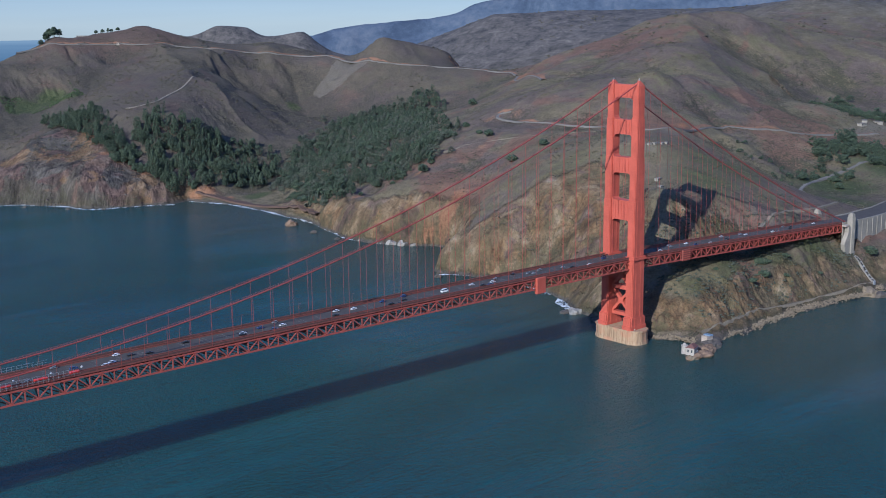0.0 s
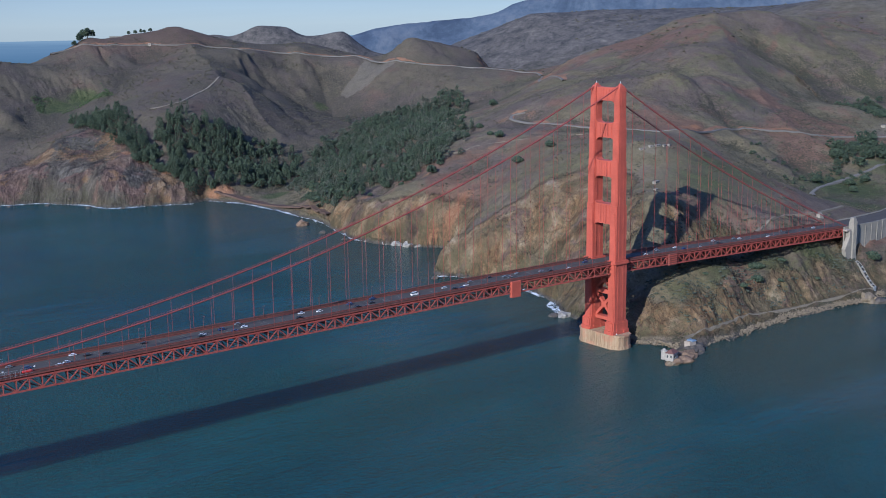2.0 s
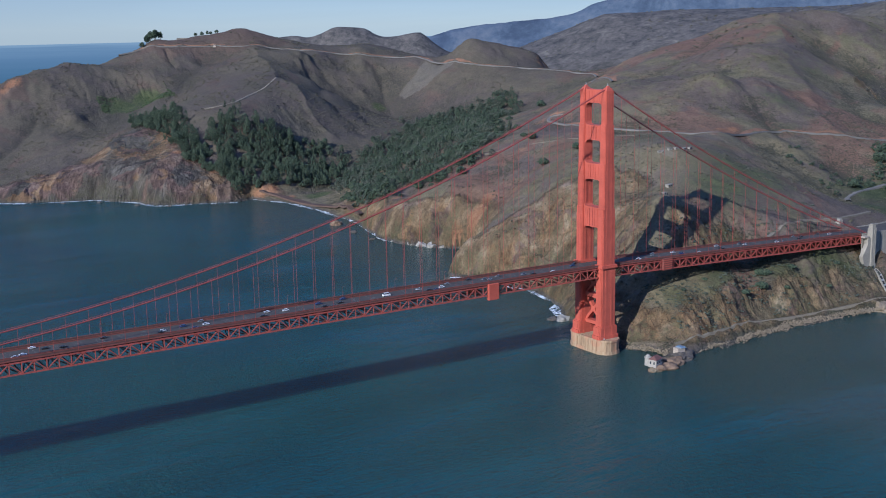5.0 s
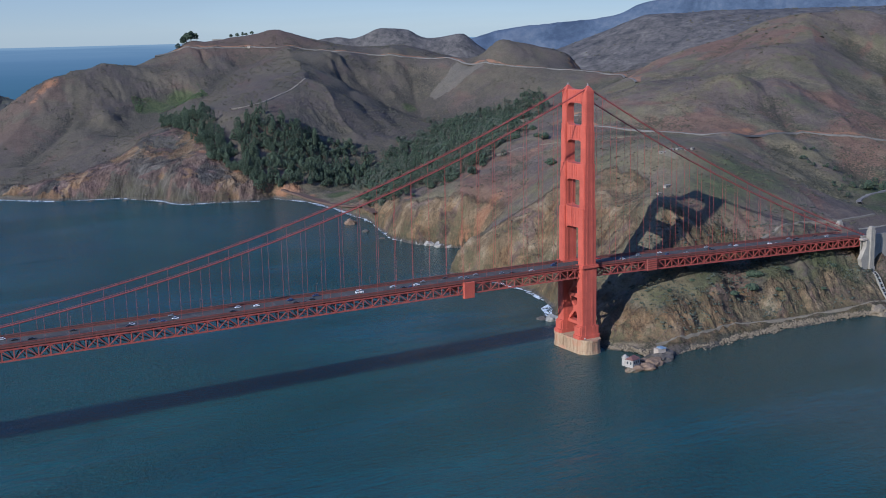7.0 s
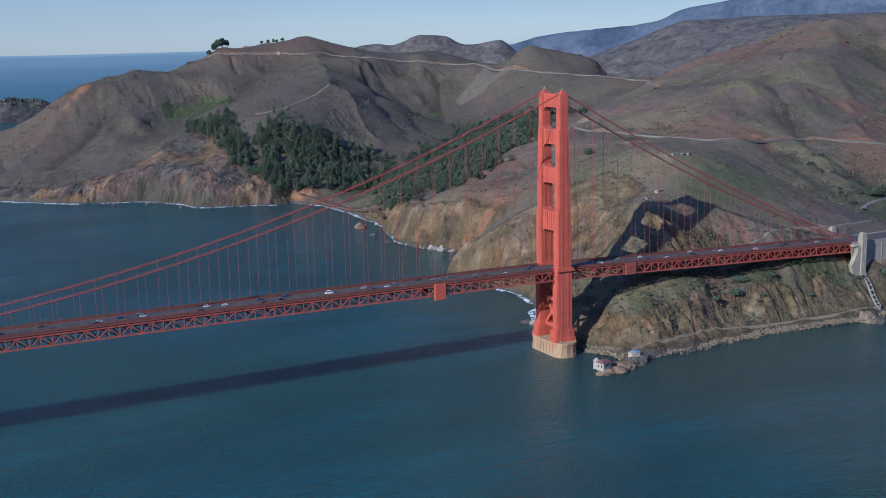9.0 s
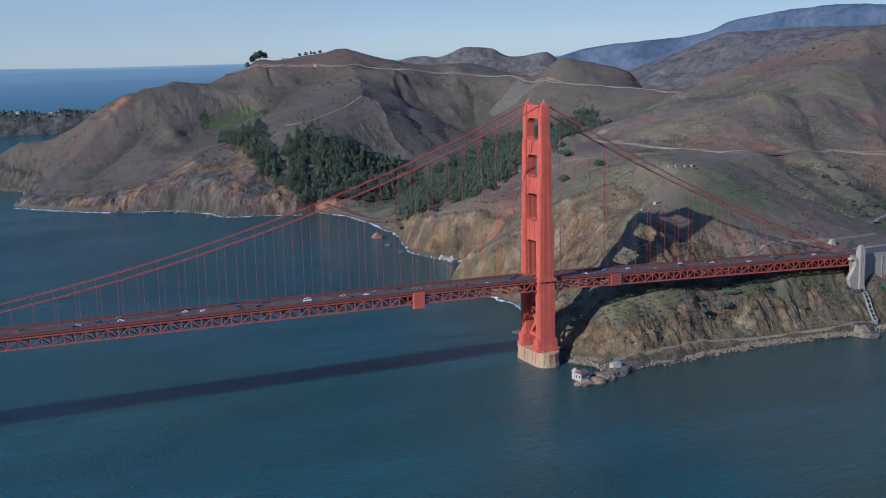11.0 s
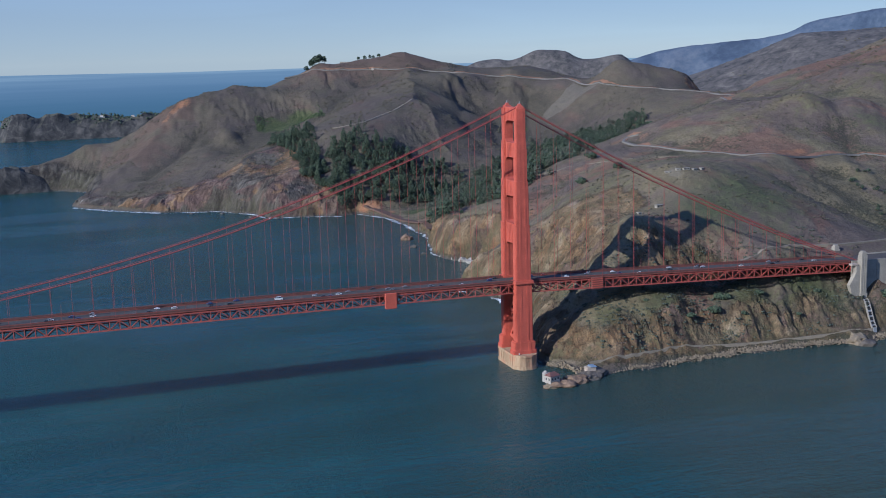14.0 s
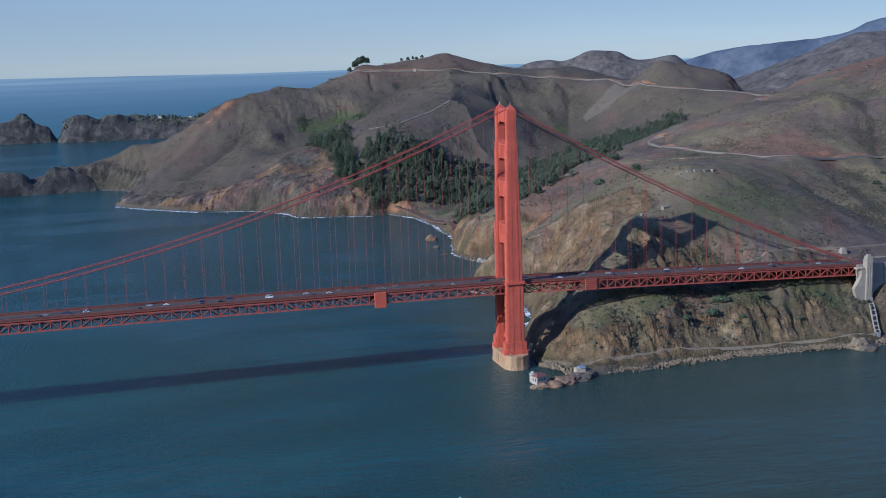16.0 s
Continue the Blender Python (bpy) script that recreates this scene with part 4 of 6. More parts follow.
def build_cables():
    def tube(pts, r, n=8):
        bm = bmesh.new()
        rings = []
        for k, p in enumerate(pts):
            a, b = Vector(pts[max(k - 1, 0)]), Vector(pts[min(k + 1, len(pts) - 1)])
            d = (b - a).normalized()
            side = Vector((0, 1, 0))
            up = d.cross(side)
            rings.append([bm.verts.new(Vector(p) + (side * math.cos(t) + up * math.sin(t)) * r) for t in (2 * math.pi * i / n for i in range(n))])
        for p, q in zip(rings, rings[1:]):
            for i in range(n):
                bm.faces.new((p[i], p[(i + 1) % n], q[(i + 1) % n], q[i]))
        bmesh.ops.recalc_face_normals(bm, faces=bm.faces)
        for f in bm.faces:
            f.smooth = True
        return bm

    rope = bar_mesh("suspender", 1, 0.14, 0.18, CABLE_RED)
    for y in (-HALF, HALF):
        for name, xs in (("main_cable", list(np.arange(SOUTH, 0, PANEL * 2)) + [0]), ("side_cable", list(np.arange(0, 343, PANEL * 2)) + [346])):
            c = part(name, tube([(x, y, cable_z(x)) for x in xs], 0.48), CABLE_RED, bridge)
            for dy in (-0.75, 0.75):
                part("hand_rope", tube([(x, y + dy, cable_z(x) + 1.3) for x in xs], 0.07, 4), CABLE_RED, c)
        for k in range(1, 51):
            x = -15.24 * k
            if cable_z(x) - deck_z(x) > 11:
                shared("suspender", rope, bridge, along((x, y, deck_z(x) + 8), (x, y, cable_z(x))))
        for k in range(1, 22):
            x = 15.24 * k
            if cable_z(x) - deck_z(x) > 12:
                shared("suspender", rope, bridge, along((x, y, deck_z(x) + 8), (x, y, cable_z(x))))


build_cables()


def build_lamps():
    first = thing("street_lamp", "orange-red steel street lamp on the bridge railing", "street lamp", "lamps along the bridge", at=(0, 0, 0))
    bm = bmesh.new()
    bmesh.ops.create_cone(bm, cap_ends=True, segments=6, radius1=0.15, radius2=0.09, depth=8.4, matrix=Matrix.Translation((0, 0, 4.2)))
    part("post", bm, RED_DULL, first)
    bm = bmesh.new()
    beam(bm, (0, 0, 8.2), (0, 2.2, 8.7), 0.11, 0.13)
    part("arm", bm, RED_DULL, first)
    bm = bmesh.new()
    box(bm, -0.18, 0.18, 1.8, 2.5, 8.4, 8.65)
    part("lantern", bm, RED_DULL, first)
    spots = [(x, s) for x in np.arange(-740, 330, 45.72) for s in (-1, 1) if abs(x) > 14]
    for k, (x, s) in enumerate(spots):
        m = pose(x, s * 13.1, deck_z(x) + 9.6, 0, 0, 0 if s < 0 else 180)
        if k == 0:
            first.matrix_basis = m
        else:
            copy_thing(first, m)


build_lamps()


def build_car(paint, label, size, category="car"):
    """A road vehicle: body with a bevelled shoulder, glazed cabin, four wheels. Length along x."""
    l, w, h, cab0, cab1 = size
    car = thing(category.replace(" ", "_"), label, category, "traffic on the bridge")
    bm = bmesh.new()
    box(bm, -l / 2, l / 2, -w / 2, w / 2, 0.3, h * 0.6)
    bmesh.ops.bevel(bm, geom=bm.edges[:], offset=0.12, segments=2, affect="EDGES")
    part("body", bm, paint, car)
    bm = bmesh.new()
    prism(bm, [(cab1, w * 0.44), (cab0, w * 0.44), (cab0, -w * 0.44), (cab1, -w * 0.44)], h * 0.6, h * 0.93, 1.0, 0.84)
    cabin = part("cabin", bm, GLASS, car, "dark tinted windows")
    bm = bmesh.new()
    prism(bm, [(cab1 * 0.82, w * 0.36), (cab0 * 0.82, w * 0.36), (cab0 * 0.82, -w * 0.36), (cab1 * 0.82, -w * 0.36)], h * 0.93, h, 1.0, 0.96)
    part("roof", bm, paint, cabin)
    for x in (-l * 0.32, l * 0.32):
        for s in (-1, 1):
            bm = bmesh.new()
            bmesh.ops.create_cone(bm, cap_ends=True, segments=10, radius1=0.34, radius2=0.34, depth=0.24, matrix=pose(x, s * (w / 2 - 0.1), 0.34, 90, 0, 0))
            part("wheel", bm, DARK, car)
    return car


def build_traffic():
    rng = random.Random(4)
    coat = lambda n, c: plain(n, c, 0.3, 0.2, 0.06, 0.5)  # noqa: E731
    kinds = [build_car(coat("white_car_paint", (0.8, 0.8, 0.8)), "white family saloon car on the bridge road", (4.7, 1.85, 1.5, -1.5, 1.0)),
             build_car(coat("black_car_paint", (0.02, 0.02, 0.024)), "black saloon car on the bridge road", (4.7, 1.85, 1.5, -1.6, 0.9)),
             build_car(coat("grey_car_paint", (0.22, 0.23, 0.25)), "grey hatchback car on the bridge road", (4.3, 1.8, 1.55, -1.9, 0.8)),
             build_car(coat("blue_car_paint", (0.03, 0.06, 0.17)), "dark blue off-road car on the bridge road", (4.8, 1.95, 1.85, -2.2, 1.0)),
             build_car(coat("red_car_paint", (0.4, 0.03, 0.025)), "dark red saloon car on the bridge road", (4.6, 1.85, 1.5, -1.5, 1.0)),
             build_car(coat("silver_car_paint", (0.55, 0.56, 0.58)), "silver estate car on the bridge road", (4.8, 1.85, 1.55, -2.2, 0.9)),
             build_car(coat("white_van_paint", (0.82, 0.82, 0.8)), "tall white delivery van on the bridge road", (6.4, 2.2, 2.7, -2.9, 2.2), "van")]
    used = set()
    for lane in range(6):
        y = -7.75 + 3.1 * lane
        x = -745 + rng.uniform(0, 25)
        while x < 330:
            if abs(x) > 3:
                k = rng.choices(range(7), (3, 9, 6, 3, 1, 2.5, 0.6))[0]
                slope = math.degrees(math.atan((deck_z(x + 5) - deck_z(x - 5)) / 10))
                m = pose(x, y + rng.uniform(-0.2, 0.2), deck_z(x) + 9.3, 0, -slope, 0) @ pose(0, 0, 0, 0, 0, 0 if lane < 3 else 180)
                if k in used:
                    copy_thing(kinds[k], m)
                else:
                    kinds[k].matrix_basis = m
                    used.add(k)
            x += rng.uniform(30, 125)


build_traffic()

# ---------------------------------------------------------------- trees and scrub
def leaf_material(name, dark, light):
    m, nt, b = mat(name)
    v = coords(nt)
    geo = nt.nodes.new("ShaderNodeNewGeometry")
    f = maths(nt, "ADD", maths(nt, "MULTIPLY", geo.outputs["Random Per Island"], 0.5), maths(nt, "ADD", maths(nt, "MULTIPLY", noise_tex(nt, v, 0.9, 4, 0.7), 0.25), maths(nt, "MULTIPLY", noise_tex(nt, v, 0.07, 3, 0.6), 0.35)))
    nt.links.new(ramp(nt, f, [(0.25, dark), (0.8, light)]), b.inputs["Base Color"])
    b.inputs["Roughness"].default_value = 0.8
    b.inputs["Specular IOR Level"].default_value = 0.34
    bump(nt, b, noise_tex(nt, v, 2.2, 3, 0.7), 0.9, 0.5)
    return m


LEAF = leaf_material("cypress_foliage", (0.018, 0.033, 0.023), (0.07, 0.094, 0.053))
LEAF_GREY = leaf_material("eucalyptus_foliage", (0.032, 0.043, 0.033), (0.098, 0.108, 0.074))
SCRUB = leaf_material("coyote_brush", (0.045, 0.042, 0.028), (0.11, 0.098, 0.062))
BARK = plain("bark", (0.17, 0.13, 0.1), 0.9, 0, 0.35, 0.8)
OCTA = np.array([(1, 0, 0), (-1, 0, 0), (0, 1, 0), (0, -1, 0), (0, 0, 1), (0, 0, -1)], float)
OCTA_F = np.array([(0, 2, 4), (2, 1, 4), (1, 3, 4), (3, 0, 4), (2, 0, 5), (1, 2, 5), (3, 1, 5), (0, 3, 5)])


def fast_mesh(name, verts, tris, material):
    me = bpy.data.meshes.new(name)
    me.vertices.add(len(verts))
    me.vertices.foreach_set("co", np.asarray(verts, np.float32).ravel())
    me.loops.add(tris.size)
    me.loops.foreach_set("vertex_index", tris.ravel())
    me.polygons.add(len(tris))
    me.polygons.foreach_set("loop_start", np.arange(0, tris.size, 3))
    me.polygons.foreach_set("loop_total", np.full(len(tris), 3))
    me.materials.append(material)
    me.update(calc_edges=True)
    return me


def clumps(centres, sizes, rng, squash=0.8):
    """Jagged little leaf masses, one at each centre."""
    n = len(centres)
    v = OCTA[None] * (1 + 0.7 * (rng.rand(n, 6, 1) - 0.5)) + 0.35 * (rng.rand(n, 6, 3) - 0.5)
    t, p = rng.rand(n) * 6.28, (rng.rand(n) - 0.5) * 1.6
    ct, st_, cp, sp = np.cos(t), np.sin(t), np.cos(p), np.sin(p)
    x, y, z = v[..., 0], v[..., 1], v[..., 2]
    y, z = y * cp[:, None] - z * sp[:, None], y * sp[:, None] + z * cp[:, None]
    x, y = x * ct[:, None] - y * st_[:, None], x * st_[:, None] + y * ct[:, None]
    v = np.stack([x, y, z * squash], -1) * np.asarray(sizes)[:, None, None] + np.asarray(centres)[:, None, :]
    return v.reshape(-1, 3), (OCTA_F[None] + 6 * np.arange(n)[:, None, None]).reshape(-1, 3)


def crown(rng, tall, wide, count, lean=0.0):
    """Clump centres and sizes of an uneven tree crown standing at the origin."""
    u = rng.rand(count)
    z = tall * (0.28 + 0.72 * u)
    reach = wide / 2 * np.sqrt(np.clip(1 - (2 * u - 0.75) ** 2 / 1.6, 0.05, 1)) * (0.5 + 0.6 * rng.rand(count))
    a = rng.rand(count) * 6.28
    lop = 1 + 0.3 * np.cos(a - rng.rand() * 6.28)
    c = np.stack([np.cos(a) * reach * lop + lean * z, np.sin(a) * reach * lop, z], -1)
    return c, wide * (0.075 + 0.085 * rng.rand(count))


def inside(poly, x, y):
    out = np.zeros(x.shape, bool)
    for (ax, ay), (bx, by) in zip(poly, poly[1:] + poly[:1]):
        out ^= ((ay > y) != (by > y)) & (x < (bx - ax) * (y - ay) / ((by - ay) or 1e-9) + ax)
    return out


def forest(name, label, poly, spacing, tall, wide, material, seed, count=24, thin=0.0, spire=0.0):
    """A wood with an uneven edge: trees of mixed height and breadth, thinner towards the outside, a few outliers."""
    rng = np.random.RandomState(seed)
    xs, ys = [p[0] for p in poly], [p[1] for p in poly]
    gx, gy = np.meshgrid(np.arange(min(xs) - 40, max(xs) + 40, spacing), np.arange(min(ys) - 40, max(ys) + 40, spacing))
    x = gx.ravel() + (rng.rand(gx.size) - 0.5) * spacing * 1.2
    y = gy.ravel() + (rng.rand(gx.size) - 0.5) * spacing * 1.2
    ex, ey = 20 * fbm(x, y, 60, 4, seed), 20 * fbm(x, y, 60, 4, seed + 40)
    core = inside(poly, x + ex, y + ey)
    outlier = inside(poly, x + 3.2 * ex, y + 3.2 * ey) & (rng.rand(x.size) < 0.22)
    gap = fbm(x, y, 45, 3, seed + 60) < -0.55
    keep = (core & ~gap | outlier) & (rng.rand(x.size) > thin) & (inland(x, y) > 6)
    x, y = x[keep], y[keep]
    z = height(x, y)
    stand = fbm(x, y, 55, 2, seed + 80)
    cs, ss, verts, tris = [], [], [], []
    for k in range(len(x)):
        h = tall * (0.5 + 0.75 * rng.rand() ** 1.2) * (1 + 0.35 * stand[k])
        w = wide * (0.5 + 0.7 * rng.rand())
        c, s = crown(rng, h, w, count)
        if rng.rand() < spire:
            c[:, :2] *= (1.25 - 0.95 * (c[:, 2:] / h))
        cs.append(c + (x[k], y[k], z[k] - 0.5))
        ss.append(s)
        b0 = len(verts)
        for dx, dy in ((0.35, 0), (-0.2, 0.3), (-0.2, -0.3)):
            verts.append((x[k] + dx, y[k] + dy, z[k] - 1))
        verts.append((x[k], y[k], z[k] + h * 0.8))
        tris += [(b0, b0 + 1, b0 + 3), (b0 + 1, b0 + 2, b0 + 3), (b0 + 2, b0, b0 + 3)]
    v, f = clumps(np.concatenate(cs), np.concatenate(ss), rng)
    wood = tagged(new(name), label, "trees", kind="stuff")
    tagged(new("crowns", fast_mesh("crowns", v, f, material)), kind="stuff").parent = wood
    tagged(new("trunks", fast_mesh("trunks", np.array(verts), np.array(tris), BARK)), kind="stuff").parent = wood


WOOD_WEST = [(54, 1430), (60, 1375), (77, 1326), (82, 1265), (94, 1225), (99, 1178), (92, 1130), (84, 1085), (92, 1045), (70, 1062), (45, 1085), (36, 1126), (50, 1180), (49, 1224), (32, 1250), (28, 1300), (40, 1380)]
WOOD_COVE = [(92, 1146), (118, 1180), (145, 1180), (172, 1164), (194, 1141), (239, 1143), (262, 1146), (299, 1130), (324, 1089), (332, 1044), (300, 1000), (271, 985), (226, 982), (188, 990), (150, 980), (128, 1004), (92, 1004), (78, 1050), (84, 1100)]
WOOD_VALLEY = [(341, 1046), (359, 1082), (399, 1113), (452, 1154), (540, 1188), (635, 1200), (693, 1160), (740, 1112), (712, 1070), (620, 990), (550, 915), (470, 830), (420, 740), (374, 673), (395, 645), (365, 622), (303, 582), (262, 566), (235, 562), (205, 592), (170, 618), (148, 640), (150, 680), (166, 749), (203, 819), (223, 898), (260, 950), (296, 996)]
forest("cypress_wood", "dark green cypress trees along the top of the sea cliff", WOOD_WEST, 7.6, 17, 10, LEAF, 3, 80, 0.2, 0.35)
forest("cypress_wood", "dense dark green cypress wood above the cove", WOOD_COVE, 7.8, 21, 10, LEAF, 4, 80, 0.05, 0.5)
forest("cliff_grove", "dark cypress trees in the cleft above the beach", [(66, 1085), (95, 1150), (122, 1110), (118, 1010), (86, 1000), (72, 1045)], 7.4, 16, 10, LEAF, 12, 80, 0.0, 0.4)
forest("mixed_wood", "dense dark cypress and oak wood filling the valley", WOOD_VALLEY, 9.6, 15, 11.5, LEAF, 5, 52, 0.4, 0.25)
forest("eucalyptus_wood", "grey-green eucalyptus trees among the valley wood", WOOD_VALLEY, 10.0, 14, 11, LEAF_GREY, 6, 52, 0.45, 0.1)
forest("oak_thicket", "dark green oak and cypress thicket in the gully", [(553, 285), (571, 250), (625, 246), (677, 228), (690, 190), (640, 172), (590, 180), (562, 205), (548, 260)], 9.0, 6, 8, LEAF, 7, 40, 0.35)
forest("cypress_grove", "tall dark cypress grove beside the lower road", [(685, 225), (747, 252), (830, 280), (870, 272), (811, 205), (760, 172), (705, 175), (690, 195)], 9.5, 14, 12, LEAF, 9, 60, 0.15)
forest("roadside_grove", "dark cypress grove beside the upper car park", [(960, 340), (1020, 300), (1100, 340), (1170, 440), (1190, 500), (1100, 470), (1010, 380)], 12, 13, 12, LEAF, 8, 40, 0.2)


def brush(name, label, region, count, size, seed, cut, material=SCRUB, scale=60):
    """Low bushes scattered in drifts."""
    rng = np.random.RandomState(seed)
    x0, x1, y0, y1 = region
    x, y = rng.uniform(x0, x1, count * 4), rng.uniform(y0, y1, count * 4)
    keep = (fbm(x, y, scale, 3, seed + 7) > cut) & (inland(x, y) > 12)
    x, y = x[keep][:count], y[keep][:count]
    z = height(x, y)
    s = size * (0.45 + 0.9 * rng.rand(len(x)) ** 2)
    n = 4
    off = (rng.rand(len(x), n, 3) - 0.5) * (2.0, 2.0, 0.5) * s[:, None, None]
    c = (np.stack([x, y, z + s * 0.3], -1)[:, None, :] + off).reshape(-1, 3)
    v, f = clumps(c, np.repeat(s, n) * (0.5 + 0.5 * rng.rand(len(c))), rng, 0.7)
    tagged(new(name, fast_mesh(name, v, f, material)), label, "bushes", kind="stuff")


brush("hill_scrub", "low dark coyote brush in drifts over the dry slopes", (60, 1000, -30, 760), 7500, 1.05, 11, 0.0)
brush("cliff_scrub", "low green brush on the rocky bluff", (60, 345, -50, 60), 1500, 1.2, 12, -0.05, LEAF_GREY, 26)
brush("headland_scrub", "low dark brush on the western headland", (-300, 800, 1150, 1750), 8000, 1.35, 13, 0.02)
brush("far_scrub", "dark brush in the hollows of the far hills", (900, 2300, 300, 2200), 1500, 2.4, 14, 0.3, SCRUB, 120)
brush("green_scrub", "bright green willow scrub in a wet hollow", (45, 190, 1530, 1605), 700, 1.6, 15, -0.2, leaf_material("willow_scrub", (0.03, 0.05, 0.02), (0.075, 0.1, 0.04)), 50)


def outcrops(name, label, region, count, size, seed, lo, hi, material):
    """Jagged stones breaking out of a rock face."""
    rng = np.random.RandomState(seed)
    x0, x1, y0, y1 = region
    x, y = rng.uniform(x0, x1, count * 5), rng.uniform(y0, y1, count * 5)
    d = inland(x, y)
    keep = (d > lo) & (d < hi) & (fbm(x, y, 30, 3, seed + 3) > 0.0)
    x, y = x[keep][:count], y[keep][:count]
    s = size * (0.35 + 1.1 * rng.rand(len(x)) ** 3)
    c = np.stack([x, y, height(x, y) + s * 0.15], -1)
    v, f = clumps(c, s, rng, 0.9)
    tagged(new(name, fast_mesh(name, v, f, material)), label, "rocks", kind="stuff")


def lone_tree(x, y, tall, wide, label, seed, material=LEAF, category="tree", group=""):
    rng = np.random.RandomState(seed)
    z = float(height(np.array([x]), np.array([y]))[0])
    tree = thing("bush" if category == "bush" else "tree", label, category, group, at=(x, y, z - 0.3))
    c, s = crown(rng, tall, wide, 150)
    if category == "bush":
        c[:, 2] *= 0.8
        c[:, 2] -= tall * 0.18
    v, f = clumps(c, s, rng)
    new("crown", fast_mesh("crown", v, f, material)).parent = tree
    bm = bmesh.new()
    bmesh.ops.create_cone(bm, cap_ends=True, segments=7, radius1=wide * 0.05, radius2=wide * 0.02, depth=tall * 0.7, matrix=Matrix.Translation((0, 0, tall * 0.35)))
    for k in range(5):
        a = k * 1.3 + rng.rand()
        beam(bm, (0, 0, tall * (0.25 + 0.07 * k)), (math.cos(a) * wide * 0.32, math.sin(a) * wide * 0.32, tall * (0.45 + 0.08 * k)), wide * 0.02, wide * 0.02)
    part("trunk", bm, BARK, tree)


for k, (x, y, h, w) in enumerate(((333, 522, 9, 12), (255, 397, 9, 12), (301, 389, 8, 11), (335, 545, 6, 8), (612, 863, 12, 14), (385, 630, 8, 10), (222, 535, 11, 13), (374, 665, 9, 10), (345, 610, 7, 9), (190, 560, 6, 7), (165, 600, 5, 6), (158, 640, 6, 6))):
    lone_tree(x, y, h, w, "rounded dark green oak standing alone on the dry slope", 40 + k, LEAF, "tree", "lone oaks")
for k, (x, y, h, w) in enumerate(((226, 1772, 21, 13), (238, 1776, 22, 14), (214, 1766, 18, 13), (203, 1762, 12, 10), (232, 1764, 20, 13), (249, 1774, 17, 12), (220, 1776, 19, 12), (333, 1780, 8, 7), (350, 1782, 9, 8), (372, 1782, 7, 7), (362, 1780, 10, 6), (385, 1778, 8, 8))):
    lone_tree(x, y, h, w, "wind-shaped dark cypress on the hilltop skyline", 60 + k, LEAF, "tree", "hilltop cypresses")
for k, (x, y, h, w) in enumerate(((184, -24, 7, 11), (156, -28, 5, 8), (210, -30, 4, 6), (200, -8, 6, 14), (240, -10, 4, 8), (300, -14, 4, 8), (120, -12, 3, 5), (92, -14, 3, 4), (368, -32, 12, 13), (266, -34, 3, 5))):
    lone_tree(x, y, h, w, "dense green shrub rooted on the rocky bluff", 80 + k, LEAF, "bush", "bluff shrubs")
for k, (x, y, h, w) in enumerate(((640, 170, 9, 11), (615, 150, 8, 10), (668, 165, 9, 12), (600, 195, 10, 12), (760, 160, 9, 13), (880, 200, 10, 14))):
    lone_tree(x, y, h, w, "rounded dark green oak beside the lower road", 100 + k, LEAF, "tree", "roadside oaks")

# ---------------------------------------------------------------- roads and paths
ROAD_GREY = plain("worn_road", (0.15, 0.138, 0.122), 0.9, 0, 0.2, 0.1)
TRACK = plain("pale_gravel_track", (0.19, 0.16, 0.118), 0.95, 0, 0.25, 0.2)
PALE_TRAIL = plain("eroded_pale_earth", (0.27, 0.225, 0.17), 0.95, 0, 0.3, 0.2)
SAND = plain("wet_brown_sand", (0.1, 0.066, 0.05), 0.9, 0, 0.25, 0.06)
CUT_EARTH = plain("bare_orange_earth", (0.2, 0.112, 0.07), 0.95, 0, 0.35, 0.1)


def spline(points, step=6.0):
    pts = [Vector(p) for p in points]
    pts = [pts[0] * 2 - pts[1]] + pts + [pts[-1] * 2 - pts[-2]]
    out = []
    for a, b, c, d in zip(pts, pts[1:], pts[2:], pts[3:]):
        n = max(2, int((c - b).length / step))
        for k in range(n):
            t = k / n
            out.append(0.5 * (2 * b + (c - a) * t + (2 * a - 5 * b + 4 * c - d) * t * t + (3 * b - a - 3 * c + d) * t ** 3))
    return out + [pts[-2]]


